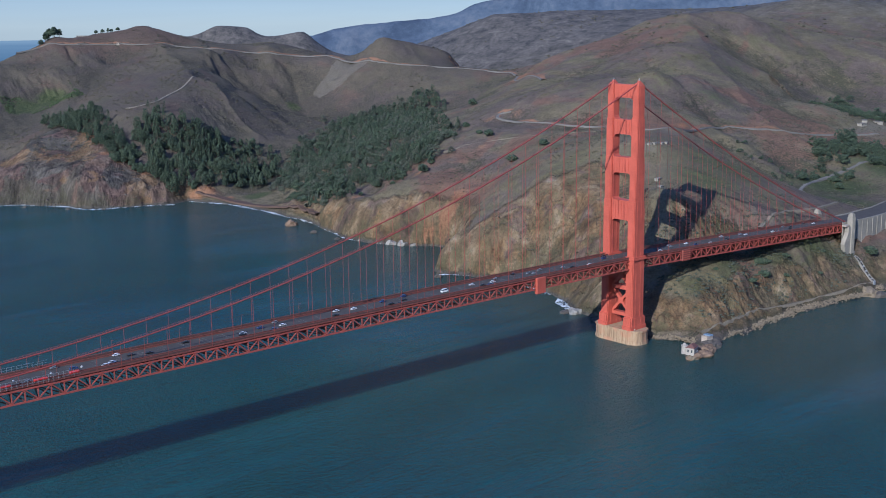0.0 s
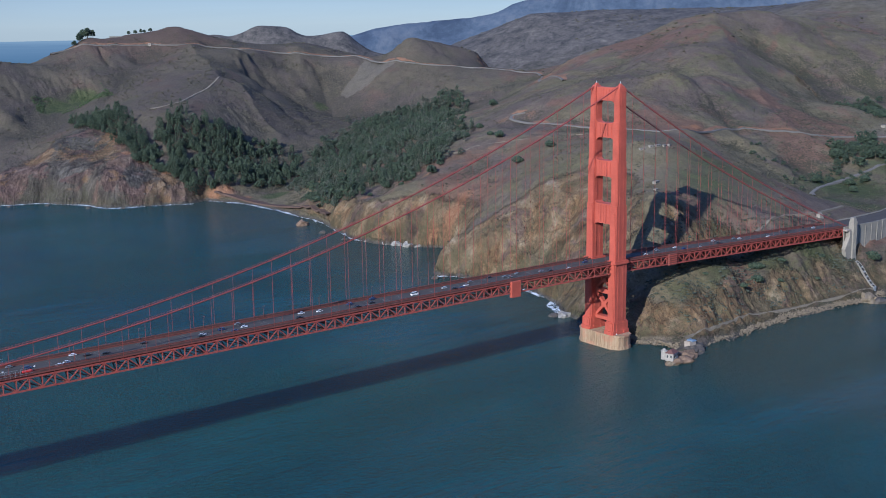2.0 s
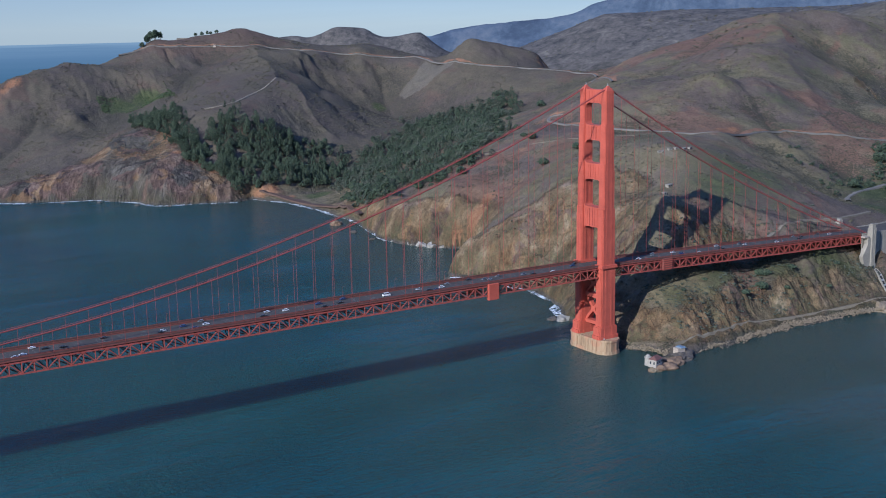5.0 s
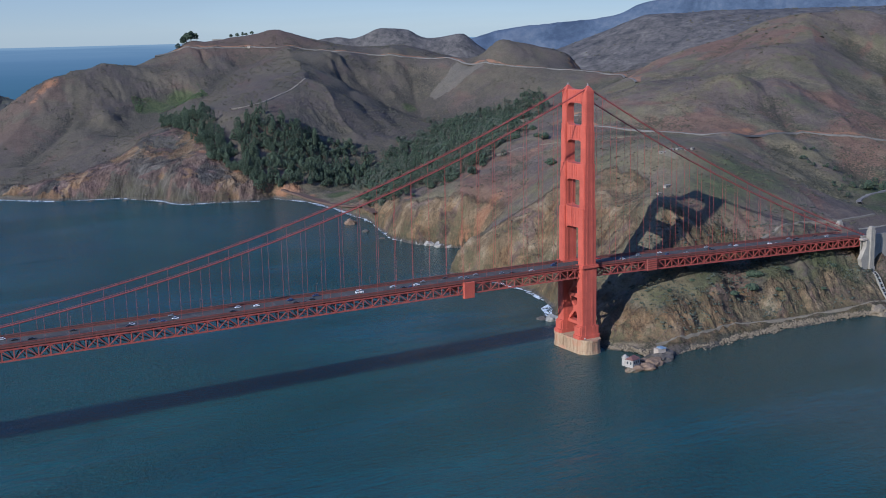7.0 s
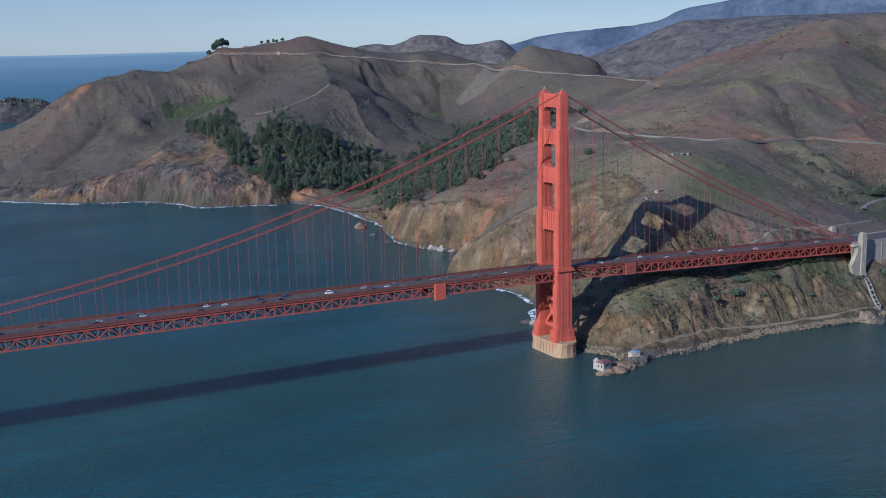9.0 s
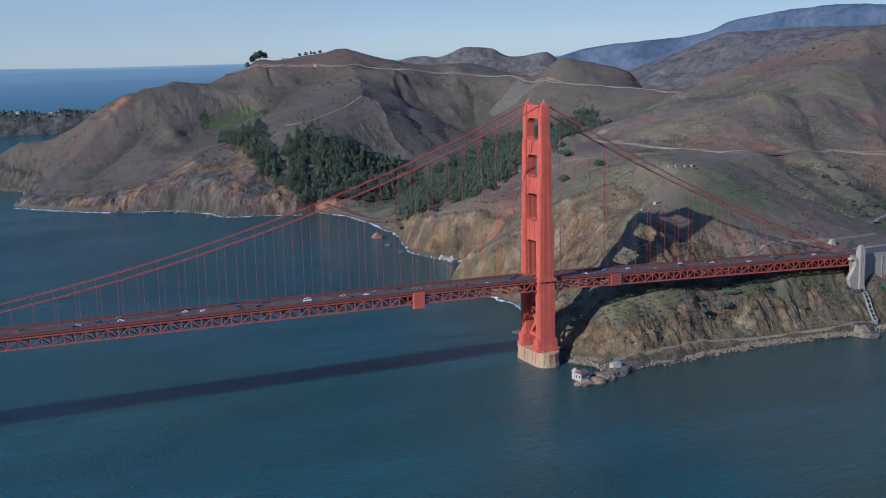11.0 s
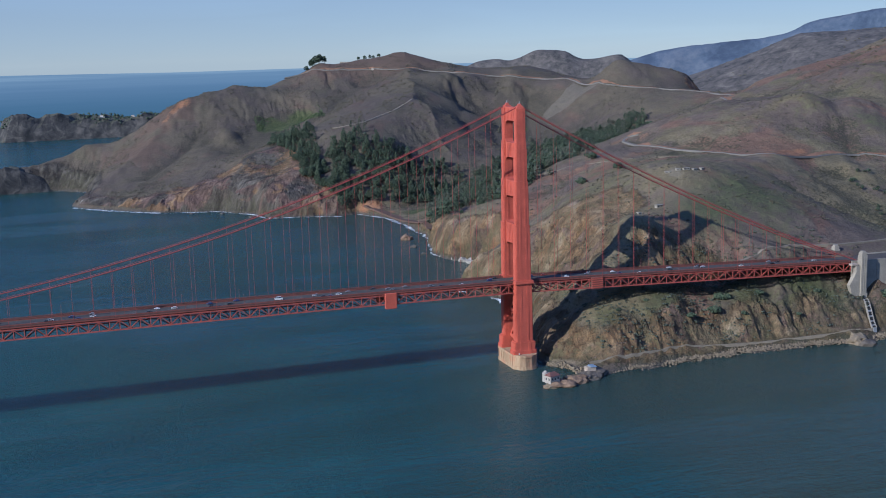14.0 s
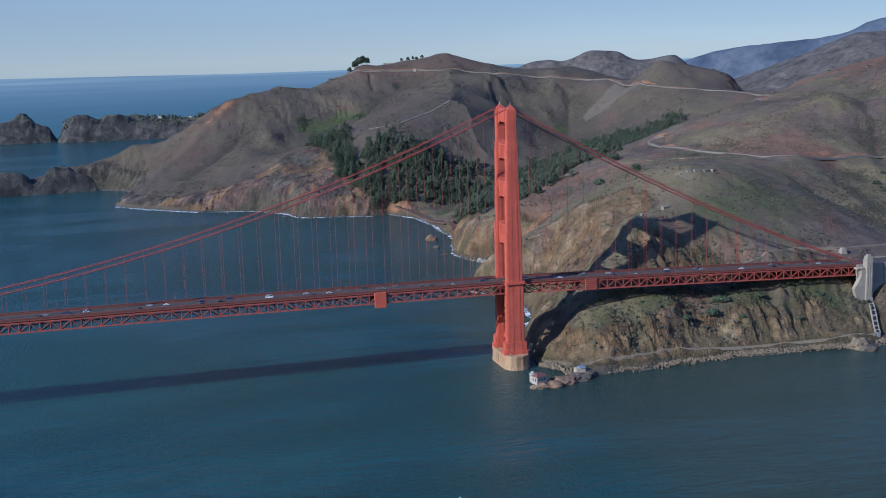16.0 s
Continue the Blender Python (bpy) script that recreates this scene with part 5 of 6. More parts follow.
def road(name, label, points, width, material, lift=0.7, bank=0.0):
    """A bedded road: flat strip with sides that go down into the slope."""
    line = spline([(x, y) for x, y in points])
    xs, ys = np.array([p[0] for p in line]), np.array([p[1] for p in line])
    tx, ty = np.gradient(xs), np.gradient(ys)
    ln = np.hypot(tx, ty)
    nx, ny = -ty / ln, tx / ln
    zc = height(xs, ys)
    for _ in range(3):
        zc = np.convolve(np.pad(zc, 4, "edge"), np.ones(9) / 9, "valid")
    zc = np.maximum(zc, height(xs, ys) - 0.3) + lift
    verts, faces = [], []
    for k in range(len(line)):
        for o, dz in ((-width / 2 - 0.6, -2.5), (-width / 2, 0), (width / 2, 0), (width / 2 + 0.6, -2.5)):
            verts.append((xs[k] + nx[k] * o, ys[k] + ny[k] * o, zc[k] + dz))
    for k in range(len(line) - 1):
        for j in range(3):
            a = 4 * k + j
            faces.append((a, a + 4, a + 5, a + 1))
    if bank:
        up = np.sign(height(xs + nx * 6, ys + ny * 6) - height(xs - nx * 6, ys - ny * 6))
        side = np.sign(np.convolve(np.pad(up, 6, "edge"), np.ones(13), "valid") + 0.01)
        reach = bank * np.clip(0.75 + 0.9 * fbm(xs, ys, 45, 3, 17), 0.0, 2.0)
        a, b = width / 2 + 0.3, width / 2 + 0.7 + reach
        ex, ey = xs + nx * side * b, ys + ny * side * b
        low, top = zc + 0.05, height(ex, ey) + 0.25
        mx, my = xs + nx * side * (a + b) / 2, ys + ny * side * (a + b) / 2
        mid = np.maximum((low + 2 * top) / 3, height(mx, my) + 0.3)
        cut = []
        for k in range(len(line)):
            cut += [(xs[k] + nx[k] * side[k] * a, ys[k] + ny[k] * side[k] * a, low[k]), (mx[k], my[k], mid[k]), (ex[k], ey[k], top[k])]
        quads = [(3 * k + j, 3 * k + 3 + j, 3 * k + 4 + j, 3 * k + 1 + j) for k in range(len(line) - 1) if side[k] == side[k + 1] for j in (0, 1)]
        tagged(mesh_object("trim", cut, quads, CUT_EARTH), "bare orange earth of the road cutting", "bank", kind="structure")
    return tagged(mesh_object(name, verts, faces, material), label, "road", kind="structure")


HIGH = [(150, 1764), (195, 1760), (236, 1739), (300, 1719), (345, 1706), (398, 1668), (466, 1656), (540, 1610), (600, 1602), (655, 1562), (704, 1552), (750, 1483), (757, 1440), (760, 1370), (787, 1305), (840, 1256), (870, 1214), (888, 1135), (895, 1060), (880, 1022)]
MIDDLE = [(440, 587), (431, 604), (417, 592), (415, 565), (412, 510), (424, 470), (440, 430), (450, 385), (450, 345), (462, 325), (484, 318), (520, 328), (560, 337), (632, 350), (690, 325), (750, 303), (813, 295), (920, 262)]
HAIRPIN = [(880, 1022), (850, 985), (800, 945), (760, 880), (735, 820), (715, 790)]
CREST_TRACK = [(268, 545), (300, 535), (320, 505), (339, 469), (372, 415), (393, 374), (424, 350)]
LOWER = [(240, 22), (275, 30), (310, 33), (350, 30), (385, 36), (430, 46)]
VALLEY_ROAD = [(545, 160), (560, 172), (632, 187), (693, 182), (800, 180), (920, 190)]
SHORE_PATH = [(44, -52), (72, -52), (104, -50), (135, -47), (165, -46), (195, -47), (246, -50), (290, -54), (330, -56)]
TRAIL = [(135, 1238), (169, 1241), (201, 1253), (241, 1281), (281, 1305), (316, 1340), (348, 1375)]
road("road_1", "narrow grey road climbing along the ridge", HIGH, 4.2, ROAD_GREY, 0.8, 4.5)
road("road_2", "grey hill road with a hairpin bend across the slope", MIDDLE, 3.8, ROAD_GREY, 0.9, 6.0)
road("road_6", "narrow grey road looping round an orange bank", HAIRPIN, 3.6, ROAD_GREY, 0.8, 7.0)
road("track", "faint pale dirt track along the slope", CREST_TRACK, 1.8, TRACK, 0.3)
road("road_3", "pale service road beside the bridge end", LOWER, 4.0, TRACK)
road("road_4", "grey road through the green hollow", VALLEY_ROAD, 6.0, ROAD_GREY)
road("road_5", "pale shore road below the rocky bluff", SHORE_PATH, 1.8, TRACK, 0.2)
road("beach", "narrow strip of dark reddish-brown sand along the cove", [(128, 985), (146, 955), (158, 900), (162, 800), (156, 720), (144, 668)], 15, SAND, 0.4)
road("path", "pale eroded footpath along a bare spur", TRAIL, 2.8, PALE_TRAIL, 0.7)

# ---------------------------------------------------------------- bridge end: pylons, approach, stair
DARK_CONCRETE = plain("weather_blackened_concrete", (0.06, 0.056, 0.052), 0.9, 0, 0.3, 0.2)
CONCRETE_PALE = plain("pale_concrete", (0.27, 0.243, 0.2), 0.88, 0, 0.28, 0.1, 0.05)


def build_pylon(s):
    """A slender fluted shaft with a recessed panel, a stepped cap and a sloping abutment wall towards the truss."""
    p = thing("bridge_pylon", "tall slender grey concrete pylon at the end of the bridge truss", "pylon", "bridge end pylons")
    y, foot = s * 20.0, (20 if s < 0 else 40)
    for name, x0, x1, w, z0, z1 in (("shaft", 343, 350.4, 3.0, foot, 69.5), ("shoulder", 342.4, 351, 3.5, foot - 4, 33), ("cap", 343.6, 349.8, 2.5, 69.5, 72.4), ("cap_block", 344.6, 348.8, 1.8, 72.4, 73.8)):
        bm = bmesh.new()
        box(bm, x0, x1, y - w, y + w, z0, z1)
        bmesh.ops.bevel(bm, geom=[e for e in bm.edges if abs(e.verts[0].co.z - e.verts[1].co.z) > 1], offset=0.5, segments=1, affect="EDGES")
        part(name, bm, CONCRETE_PALE, p)
    for dx in (344.6, 346.7, 348.8):
        bm = bmesh.new()
        box(bm, dx - 0.45, dx + 0.45, y + s * 3.0 - 0.18, y + s * 3.0 + 0.18, 35, 68)
        part("fluting", bm, CONCRETE_PALE, p)
    bm = bmesh.new()
    wall = [(331.5, 42), (335.5, foot + 8), (343, foot), (343, 60), (338.5, 60), (338.5, 54)]
    f, g = [bm.verts.new((x, y - 2.0, z)) for x, z in wall], [bm.verts.new((x, y + 2.4, z)) for x, z in wall]
    bm.faces.new(f), bm.faces.new(g[::-1])
    for k in range(len(wall)):
        bm.faces.new((f[k], f[k - 1], g[k - 1], g[k]))
    bmesh.ops.recalc_face_normals(bm, faces=bm.faces)
    part("abutment_wall", bm, CONCRETE_PALE, p)
    bm = bmesh.new()
    box(bm, 334, 341, y - s * 1 - 2.4, y - s * 1 + 2.4, 60.5, 62.2)
    part("bearing_slab", bm, CONCRETE, p)


build_pylon(-1)
build_pylon(1)


def build_approach():
    a = thing("approach_viaduct", "pale concrete approach walls carrying the road ashore", "viaduct")
    line = [(338, 0), (400, 2), (470, 9), (560, 28), (700, 66)]
    tops = [63.0, 61.5, 60.5, 60.0, 60.0]
    for s, name in ((-1, "retaining_wall"), (1, "retaining_wall")):
        bm = bmesh.new()
        prev = None
        for (x, y), z in zip(line, tops):
            ring = [bm.verts.new(q) for q in ((x, y + s * 15.6, 14), (x, y + s * 14.6, 14), (x, y + s * 14.6, z + 1.1), (x, y + s * 15.6, z + 1.1))]
            if prev:
                for k in range(4):
                    bm.faces.new((prev[k], prev[(k + 1) % 4], ring[(k + 1) % 4], ring[k]))
            else:
                bm.faces.new(ring)
            prev = ring
        bm.faces.new(prev[::-1])
        bmesh.ops.recalc_face_normals(bm, faces=bm.faces)
        wall = part(name, bm, CONCRETE_PALE, a)
        if s < 0:
            for k in range(9):
                x = 356 + 12 * k
                bm = bmesh.new()
                yy = np.interp(x, [p[0] for p in line], [p[1] for p in line]) - 15.6
                box(bm, x - 0.5, x + 0.5, yy - 0.5, yy, 22, 61)
                part("pilaster", bm, CONCRETE_PALE, wall)
    bm = bmesh.new()
    prev = None
    for (x, y), z in zip(line, tops):
        ring = [bm.verts.new(q) for q in ((x, y - 14.6, z - 1), (x, y + 14.6, z - 1), (x, y + 14.6, z), (x, y - 14.6, z))]
        if prev:
            for k in range(4):
                bm.faces.new((prev[k], prev[(k + 1) % 4], ring[(k + 1) % 4], ring[k]))
        prev = ring
    bmesh.ops.recalc_face_normals(bm, faces=bm.faces)
    part("roadway", bm, ASPHALT, a)


build_approach()


def build_stair():
    st_ = thing("service_stair", "steep dark service stair with pale concrete kerbs down the slope", "stair")
    n = 22
    xs, ys = np.linspace(347, 333, n), np.linspace(-25, -56, n)
    zs = height(xs, ys) + 1.0
    for _ in range(3):
        zs = np.convolve(np.pad(zs, 3, "edge"), np.ones(7) / 7, "valid")
    for k in range(n):
        bm = bmesh.new()
        box(bm, xs[k] - 1.7, xs[k] + 1.7, ys[k] - 1.5, ys[k], zs[k] - 4.0, zs[k] + 0.5)
        part("step", bm, DARK if k % 3 else STEEL, st_)
    for s in (-1, 1):
        bm = bmesh.new()
        for k in range(n - 1):
            beam(bm, (xs[k] + s * 2.3, ys[k], zs[k] - 0.6), (xs[k + 1] + s * 2.3, ys[k + 1], zs[k + 1] - 0.6), 1.1, 3.2)
        part("kerb", bm, CONCRETE_PALE, st_)


build_stair()

# ---------------------------------------------------------------- fog-signal point, boulders, buildings
ROOF_RED = plain("red_roof", (0.13, 0.06, 0.05), 0.8, 0, 0.2, 0.8)
ROCK = plain("shore_rock", (0.2, 0.16, 0.11), 0.95, 0, 0.5, 0.35, 0.4)
RUST_ROCK = plain("rust_brown_rock", (0.2, 0.135, 0.09), 0.95, 0, 0.5, 0.3, 0.5)
DARK_ROCK = plain("wet_dark_rock", (0.09, 0.075, 0.06), 0.7, 0, 0.5, 0.3, 0.5)
BLUE_PAINT = plain("faded_blue_tarpaulin", (0.14, 0.2, 0.27), 0.7, 0, 0.2, 0.8)


def boulder(name, label, at, size, seed, material, category="rock", group="", detail=3):
    rng = np.random.RandomState(seed)
    bm = bmesh.new()
    bmesh.ops.create_icosphere(bm, subdivisions=detail, radius=1)
    for v in bm.verts:
        n = noise.noise(v.co * 1.4 + Vector((seed * 3.1, 0, 0))) * 0.5 + noise.noise(v.co * 3.3 + Vector((0, seed * 1.7, 0))) * 0.28 + noise.noise(v.co * 8 + Vector((0, seed, 0))) * 0.16
        v.co *= 1 + n
        v.co = Vector((v.co.x * size[0], v.co.y * size[1], v.co.z * size[2]))
    ob = part(name, bm, material)
    ob.location = at
    return tagged(ob, label, category, group)


def riprap():
    rng = np.random.RandomState(21)
    cs, ss = [], []
    shore = [(19, -20), (33, -36), (31, -52), (52, -60), (72, -58), (97, -60), (128, -58), (160, -55), (190, -54), (250, -58), (299, -64), (345, -63)]
    for (ax, ay), (bx, by) in zip(shore, shore[1:]):
        for _ in range(int(math.hypot(bx - ax, by - ay) * 7)):
            t, o = rng.rand(), rng.randn() * 2.6 + 1.0
            cs.append((ax + (bx - ax) * t, ay + (by - ay) * t + o, max(0.2, 1.4 + o * 0.35) + rng.rand() * 0.6))
            ss.append(0.5 + 1.1 * rng.rand() ** 2)
    v, f = clumps(cs, ss, rng, 0.75)
    tagged(new("shore_boulders", fast_mesh("shore_boulders", v, f, ROCK)), "broken brown boulders along the waterline", "rocks", kind="stuff")


riprap()
outcrops("cape_foot", "dark wave-worn rocks at the cliff foot", (-620, 150, 960, 1760), 1400, 3.4, 95, -3, 9, DARK_ROCK)
for k, (x, y, z, sx, sy, sz, m) in enumerate(((6, -79, 0, 12, 8, 5, RUST_ROCK), (22, -74, 0, 13, 7, 5.5, RUST_ROCK), (36, -68, 0, 11, 8, 5, DARK_ROCK), (45, -62, 0, 8, 7, 6, DARK_ROCK), (-3, -80, 0, 6, 5, 3.5, ROCK))):
    boulder("outcrop", "craggy brown rock of the low point", (x, y, z), (sx, sy, sz), 130 + k, m, group="rocks of the low point")
boulder("sea_stack", "rounded brown rock standing in the cove", (110, 690, 0), (9, 7, 7), 140, RUST_ROCK)
for k, (x, y, s) in enumerate(((-100, 1120, 3), (-60, 1050, 3.5), (-20, 1010, 3), (100, 620, 4), (95, 560, 3), (120, 500, 4), (30, 96, 4), (-150, 1150, 3), (44, 300, 4), (60, 312, 5), (308, -78, 6), (30, 55, 4))):
    boulder("skerry", "small dark rock awash by the shore", (x, y, 0), (s * 1.3, s, s * 0.8), 150 + k, DARK_ROCK, group="rocks awash", detail=2)
PALE_ROCK = plain("guano_pale_rock", (0.29, 0.27, 0.235), 0.9, 0, 0.45, 0.25, 0.5)
for k, (x, y, s) in enumerate(((36, 88, 5), (40, 96, 3.5), (120, 500, 5), (126, 484, 6), (116, 516, 4), (132, 468, 6), (112, 530, 3.5), (139, 458, 4), (-322, 1372, 12), (-300, 1352, 9))):
    boulder("pale_rock", "pale whitened rock at the foot of the cliff", (x, y, 0), (s * 1.4, s * 1.1, s), 190 + k, PALE_ROCK, group="pale shore rocks", detail=2)
boulder("point_block", "concrete-capped brown rock block at the shore corner", (306, -66, 1), (11, 9, 6), 171, ROCK)


WHITEWASH = plain("weathered_whitewash", (0.33, 0.3, 0.26), 0.85, 0, 0.3, 0.4)


def build_house():
    h = thing("signal_house", "small white house with dark red hipped roof on a rock", "house", at=(-1.5, -77, 4.5))
    h.rotation_euler = (0, 0, radians(18))
    bm = bmesh.new()
    box(bm, -5, 5, -3.6, 3.6, -1.5, 5)
    part("wall", bm, WHITEWASH, h)
    bm = bmesh.new()
    v = [bm.verts.new(q) for q in ((-5.5, -4.1, 4.9), (5.5, -4.1, 4.9), (5.5, 4.1, 4.9), (-5.5, 4.1, 4.9), (-2.4, 0, 7.8), (2.4, 0, 7.8))]
    for f in ((0, 1, 5, 4), (1, 2, 5), (2, 3, 4, 5), (3, 0, 4), (3, 2, 1, 0)):
        bm.faces.new([v[i] for i in f])
    part("roof", bm, ROOF_RED, h)
    for x in (-3, 0, 3):
        bm = bmesh.new()
        box(bm, x - 0.55, x + 0.55, -3.72, -3.55, 1.4, 3.4)
        w = part("window", bm, GLASS, h)
        bm = bmesh.new()
        box(bm, x - 0.8, x + 0.8, -3.85, -3.6, 1.1, 1.35)
        part("sill", bm, WHITE, w)
    for y in (-1.6, 1.6):
        bm = bmesh.new()
        box(bm, -5.12, -4.95, y - 0.55, y + 0.55, 1.2, 3.4)
        part("window", bm, GLASS, h)
    t = thing("lantern_tower", "short round weathered white lantern tower beside the signal house", "lighthouse", at=(-5.5, -72.5, 3.5))
    bm = bmesh.new()
    bmesh.ops.create_cone(bm, cap_ends=True, segments=14, radius1=2.7, radius2=2.5, depth=6.5, matrix=Matrix.Translation((0, 0, 3.25)))
    part("tower_wall", bm, WHITEWASH, t)
    bm = bmesh.new()
    bmesh.ops.create_cone(bm, cap_ends=True, segments=14, radius1=3.0, radius2=2.9, depth=0.8, matrix=Matrix.Translation((0, 0, 6.8)))
    part("gallery", bm, WHITEWASH, t)
    bm = bmesh.new()
    bmesh.ops.create_uvsphere(bm, u_segments=12, v_segments=6, radius=1.7, matrix=Matrix.Translation((0, 0, 7.4)))
    part("dome", bm, WHITEWASH, t)
    s = thing("work_shed", "open concrete shed under a faded blue tarpaulin", "shed", at=(40, -62, 5))
    bm = bmesh.new()
    box(bm, -4, 4, -3, 3, -3, 3)
    part("wall", bm, CONCRETE, s)
    bm = bmesh.new()
    prism(bm, [(4.6, 3.6), (-1, 3.6), (-1, -3.6), (4.6, -3.6)], 3, 3.9, 1.0, 0.8)
    part("tarpaulin", bm, BLUE_PAINT, s)
    f = thing("shore_fence", "brown timber fence along the shore road", "fence")
    for k in range(14):
        x = 28 + 4.2 * k
        y = -46 + 0.1 * k
        z = float(height(np.array([x]), np.array([y]))[0])
        bm = bmesh.new()
        box(bm, x - 0.12, x + 0.12, y - 0.12, y + 0.12, z - 0.5, z + 1.6)
        part("post", bm, BARK, f)
        if k < 13:
            z2 = float(height(np.array([x + 4.2]), np.array([y + 0.1]))[0])
            bm = bmesh.new()
            beam(bm, (x, y, z + 1.2), (x + 4.2, y + 0.1, z2 + 1.2), 0.1, 0.25)
            part("rail", bm, BARK, f)


build_house()


def block(name, label, x, y, l, w, h, turn, wall, roof, category="building", group=""):
    z = float(np.min(height(np.array([x - l / 3, x + l / 3]), np.array([y, y]))))
    b = thing(name, label, category, group, at=(x, y, z))
    b.rotation_euler = (0, 0, radians(turn))
    bm = bmesh.new()
    box(bm, -l / 2, l / 2, -w / 2, w / 2, -2, h)
    part("wall", bm, wall, b)
    bm = bmesh.new()
    box(bm, -l / 2 - 0.3, l / 2 + 0.3, -w / 2 - 0.3, w / 2 + 0.3, h + 0.005, h + 0.4)
    part("roof", bm, roof, b)
    for k in range(max(2, int(l / 4))):
        x0 = -l / 2 + 1.2 + k * 4
        bm = bmesh.new()
        box(bm, x0, x0 + 1.4, -w / 2 - 0.06, -w / 2 + 0.1, h * 0.35, h * 0.75)
        part("opening", bm, GLASS, b)


for k, (x, y, l) in enumerate(((262, 196, 7), (272, 192, 5), (281, 190, 8), (291, 189, 6), (300, 190, 4))):
    block("battery_block", "low pale concrete gun-battery block on the crest", x, y, l, 3, 1.7, 10 * k - 15, CONCRETE_PALE, CONCRETE_PALE, "bunker", "battery on the crest")
block("battery_hut", "low white concrete lookout hut on the slope", 216, 134, 9, 4, 2.4, 12, CONCRETE_PALE, CONCRETE_PALE, "bunker")
block("lookout_hut", "small pale lookout hut by the cliff edge", 172, 96, 4, 3, 2.0, 10, CONCRETE_PALE, CONCRETE_PALE, "bunker")
block("summit_bunker", "low pale concrete bunker on the hilltop", 300, 1776, 24, 6, 2.4, -20, CONCRETE_PALE, CONCRETE_PALE, "bunker")
block("tunnel_portal", "concrete tunnel portal in the road cutting", 347, 1702, 6, 4, 4.5, -25, CONCRETE, CONCRETE, "portal")
block("ridge_bunker", "dark concrete bunker on the ridge road", 520, 1640, 14, 5, 3, -30, DARK_CONCRETE, DARK_CONCRETE, "bunker")
for k, (x, y) in enumerate(((940, 300), (965, 310), (990, 300))):
    block("park_building", "low pale service building beside the car park", x, y, 16, 8, 4, 30 * k, CONCRETE_PALE, ROAD_GREY)


# ---------------------------------------------------------------- maintenance scaffold on the deck
def build_scaffold():
    s = thing("maintenance_scaffold", "grey steel scaffold with red platforms along both railings", "scaffold")
    for side, x0, x1 in ((-1, -556, -498), (1, -560, -506)):
        y = side * 14.4
        for k in range(int((x1 - x0) / 3.0)):
            x = x0 + 3.0 * k
            z = deck_z(x) + 9
            bm = bmesh.new()
            box(bm, x - 0.06, x + 0.06, y - 0.06, y + 0.06, z, z + 4.6)
            part("upright", bm, STEEL, s)
        for dz in (1.5, 3.0, 4.5):
            bm = bmesh.new()
            beam(bm, (x0, y, deck_z(x0) + 9 + dz), (x1, y, deck_z(x1) + 9 + dz), 0.09, 0.09)
            part("ledger", bm, STEEL, s)
    for x, y, l in ((-520, -10.8, 12), (-500, -10.6, 9), (-556, 11, 8), (-540, -10.8, 9)):
        z = deck_z(x) + 9.7
        bm = bmesh.new()
        box(bm, x - l * 0.32, x + l * 0.32, y - 1.1, y + 1.1, z, z + 1.5)
        bmesh.ops.bevel(bm, geom=bm.edges[:], offset=0.2, segments=1, affect="EDGES")
        part("platform", bm, plain("bright_red_paint", (0.6, 0.03, 0.025), 0.5, 0, 0.1, 0.5), s)
        bm = bmesh.new()
        bmesh.ops.create_icosphere(bm, subdivisions=1, radius=0.7, matrix=Matrix.Translation((x + l / 2, y, z + 3.1)))
        part("work_light", bm, WHITE, s)


build_scaffold()

# ---------------------------------------------------------------- surf
def foam_material():
    m, nt, b = mat("sea_foam")
    v = coords(nt)
    f = maths(nt, "ADD", maths(nt, "MULTIPLY", noise_tex(nt, v, 0.12, 4, 0.6, 0.6), 0.55), maths(nt, "MULTIPLY", noise_tex(nt, v, 0.6, 4, 0.65), 0.45))
    nt.links.new(band(nt, f, 0.45, 0.56), b.inputs["Alpha"])
    b.inputs["Base Color"].default_value = (0.72, 0.75, 0.76, 1)
    b.inputs["Roughness"].default_value = 0.9
    return m


FOAM = foam_material()


def surf(points, width, out):
    line = spline(points, 5)
    xs, ys = np.array([p[0] for p in line]), np.array([p[1] for p in line])
    tx, ty = np.gradient(xs), np.gradient(ys)
    ln = np.hypot(tx, ty)
    nx, ny = -ty / ln, tx / ln
    w = width * (1 + 0.6 * fbm(xs, ys, 25, 2, 61))
    off = out + 0.25 * width * fbm(xs, ys, 35, 2, 63)
    verts, faces = [], []
    for k in range(len(line)):
        for o in (-0.5, 0.5):
            verts.append((xs[k] + nx[k] * (off[k] + o * w[k]), ys[k] + ny[k] * (off[k] + o * w[k]), 0.12))
    for k in range(len(line) - 1):
        faces.append((2 * k, 2 * k + 2, 2 * k + 3, 2 * k + 1))
    ob = tagged(mesh_object("surf", verts, faces, FOAM), "thin white surf line along the shore", "surf", kind="structure")
    ob.visible_shadow = False


surf([(118, 992), (134, 956), (149, 900), (152, 800), (146, 700), (134, 655)], 11, 0)
surf([(134, 655), (108, 572), (112, 510), (128, 470), (155, 436)], 7, 4)
surf([(54, 310), (70, 296), (84, 250), (86, 196), (76, 160), (58, 118), (42, 84)], 20, 5)
surf([(86, 985), (20, 1014), (-34, 1033), (-48, 1085), (-97, 1157), (-146, 1177), (-204, 1200), (-288, 1290), (-345, 1365)], 7, 5)
surf([(-320, 1460), (-312, 1620), (-376, 1690), (-442, 1690), (-520, 1680), (-585, 1682)], 8, 5)

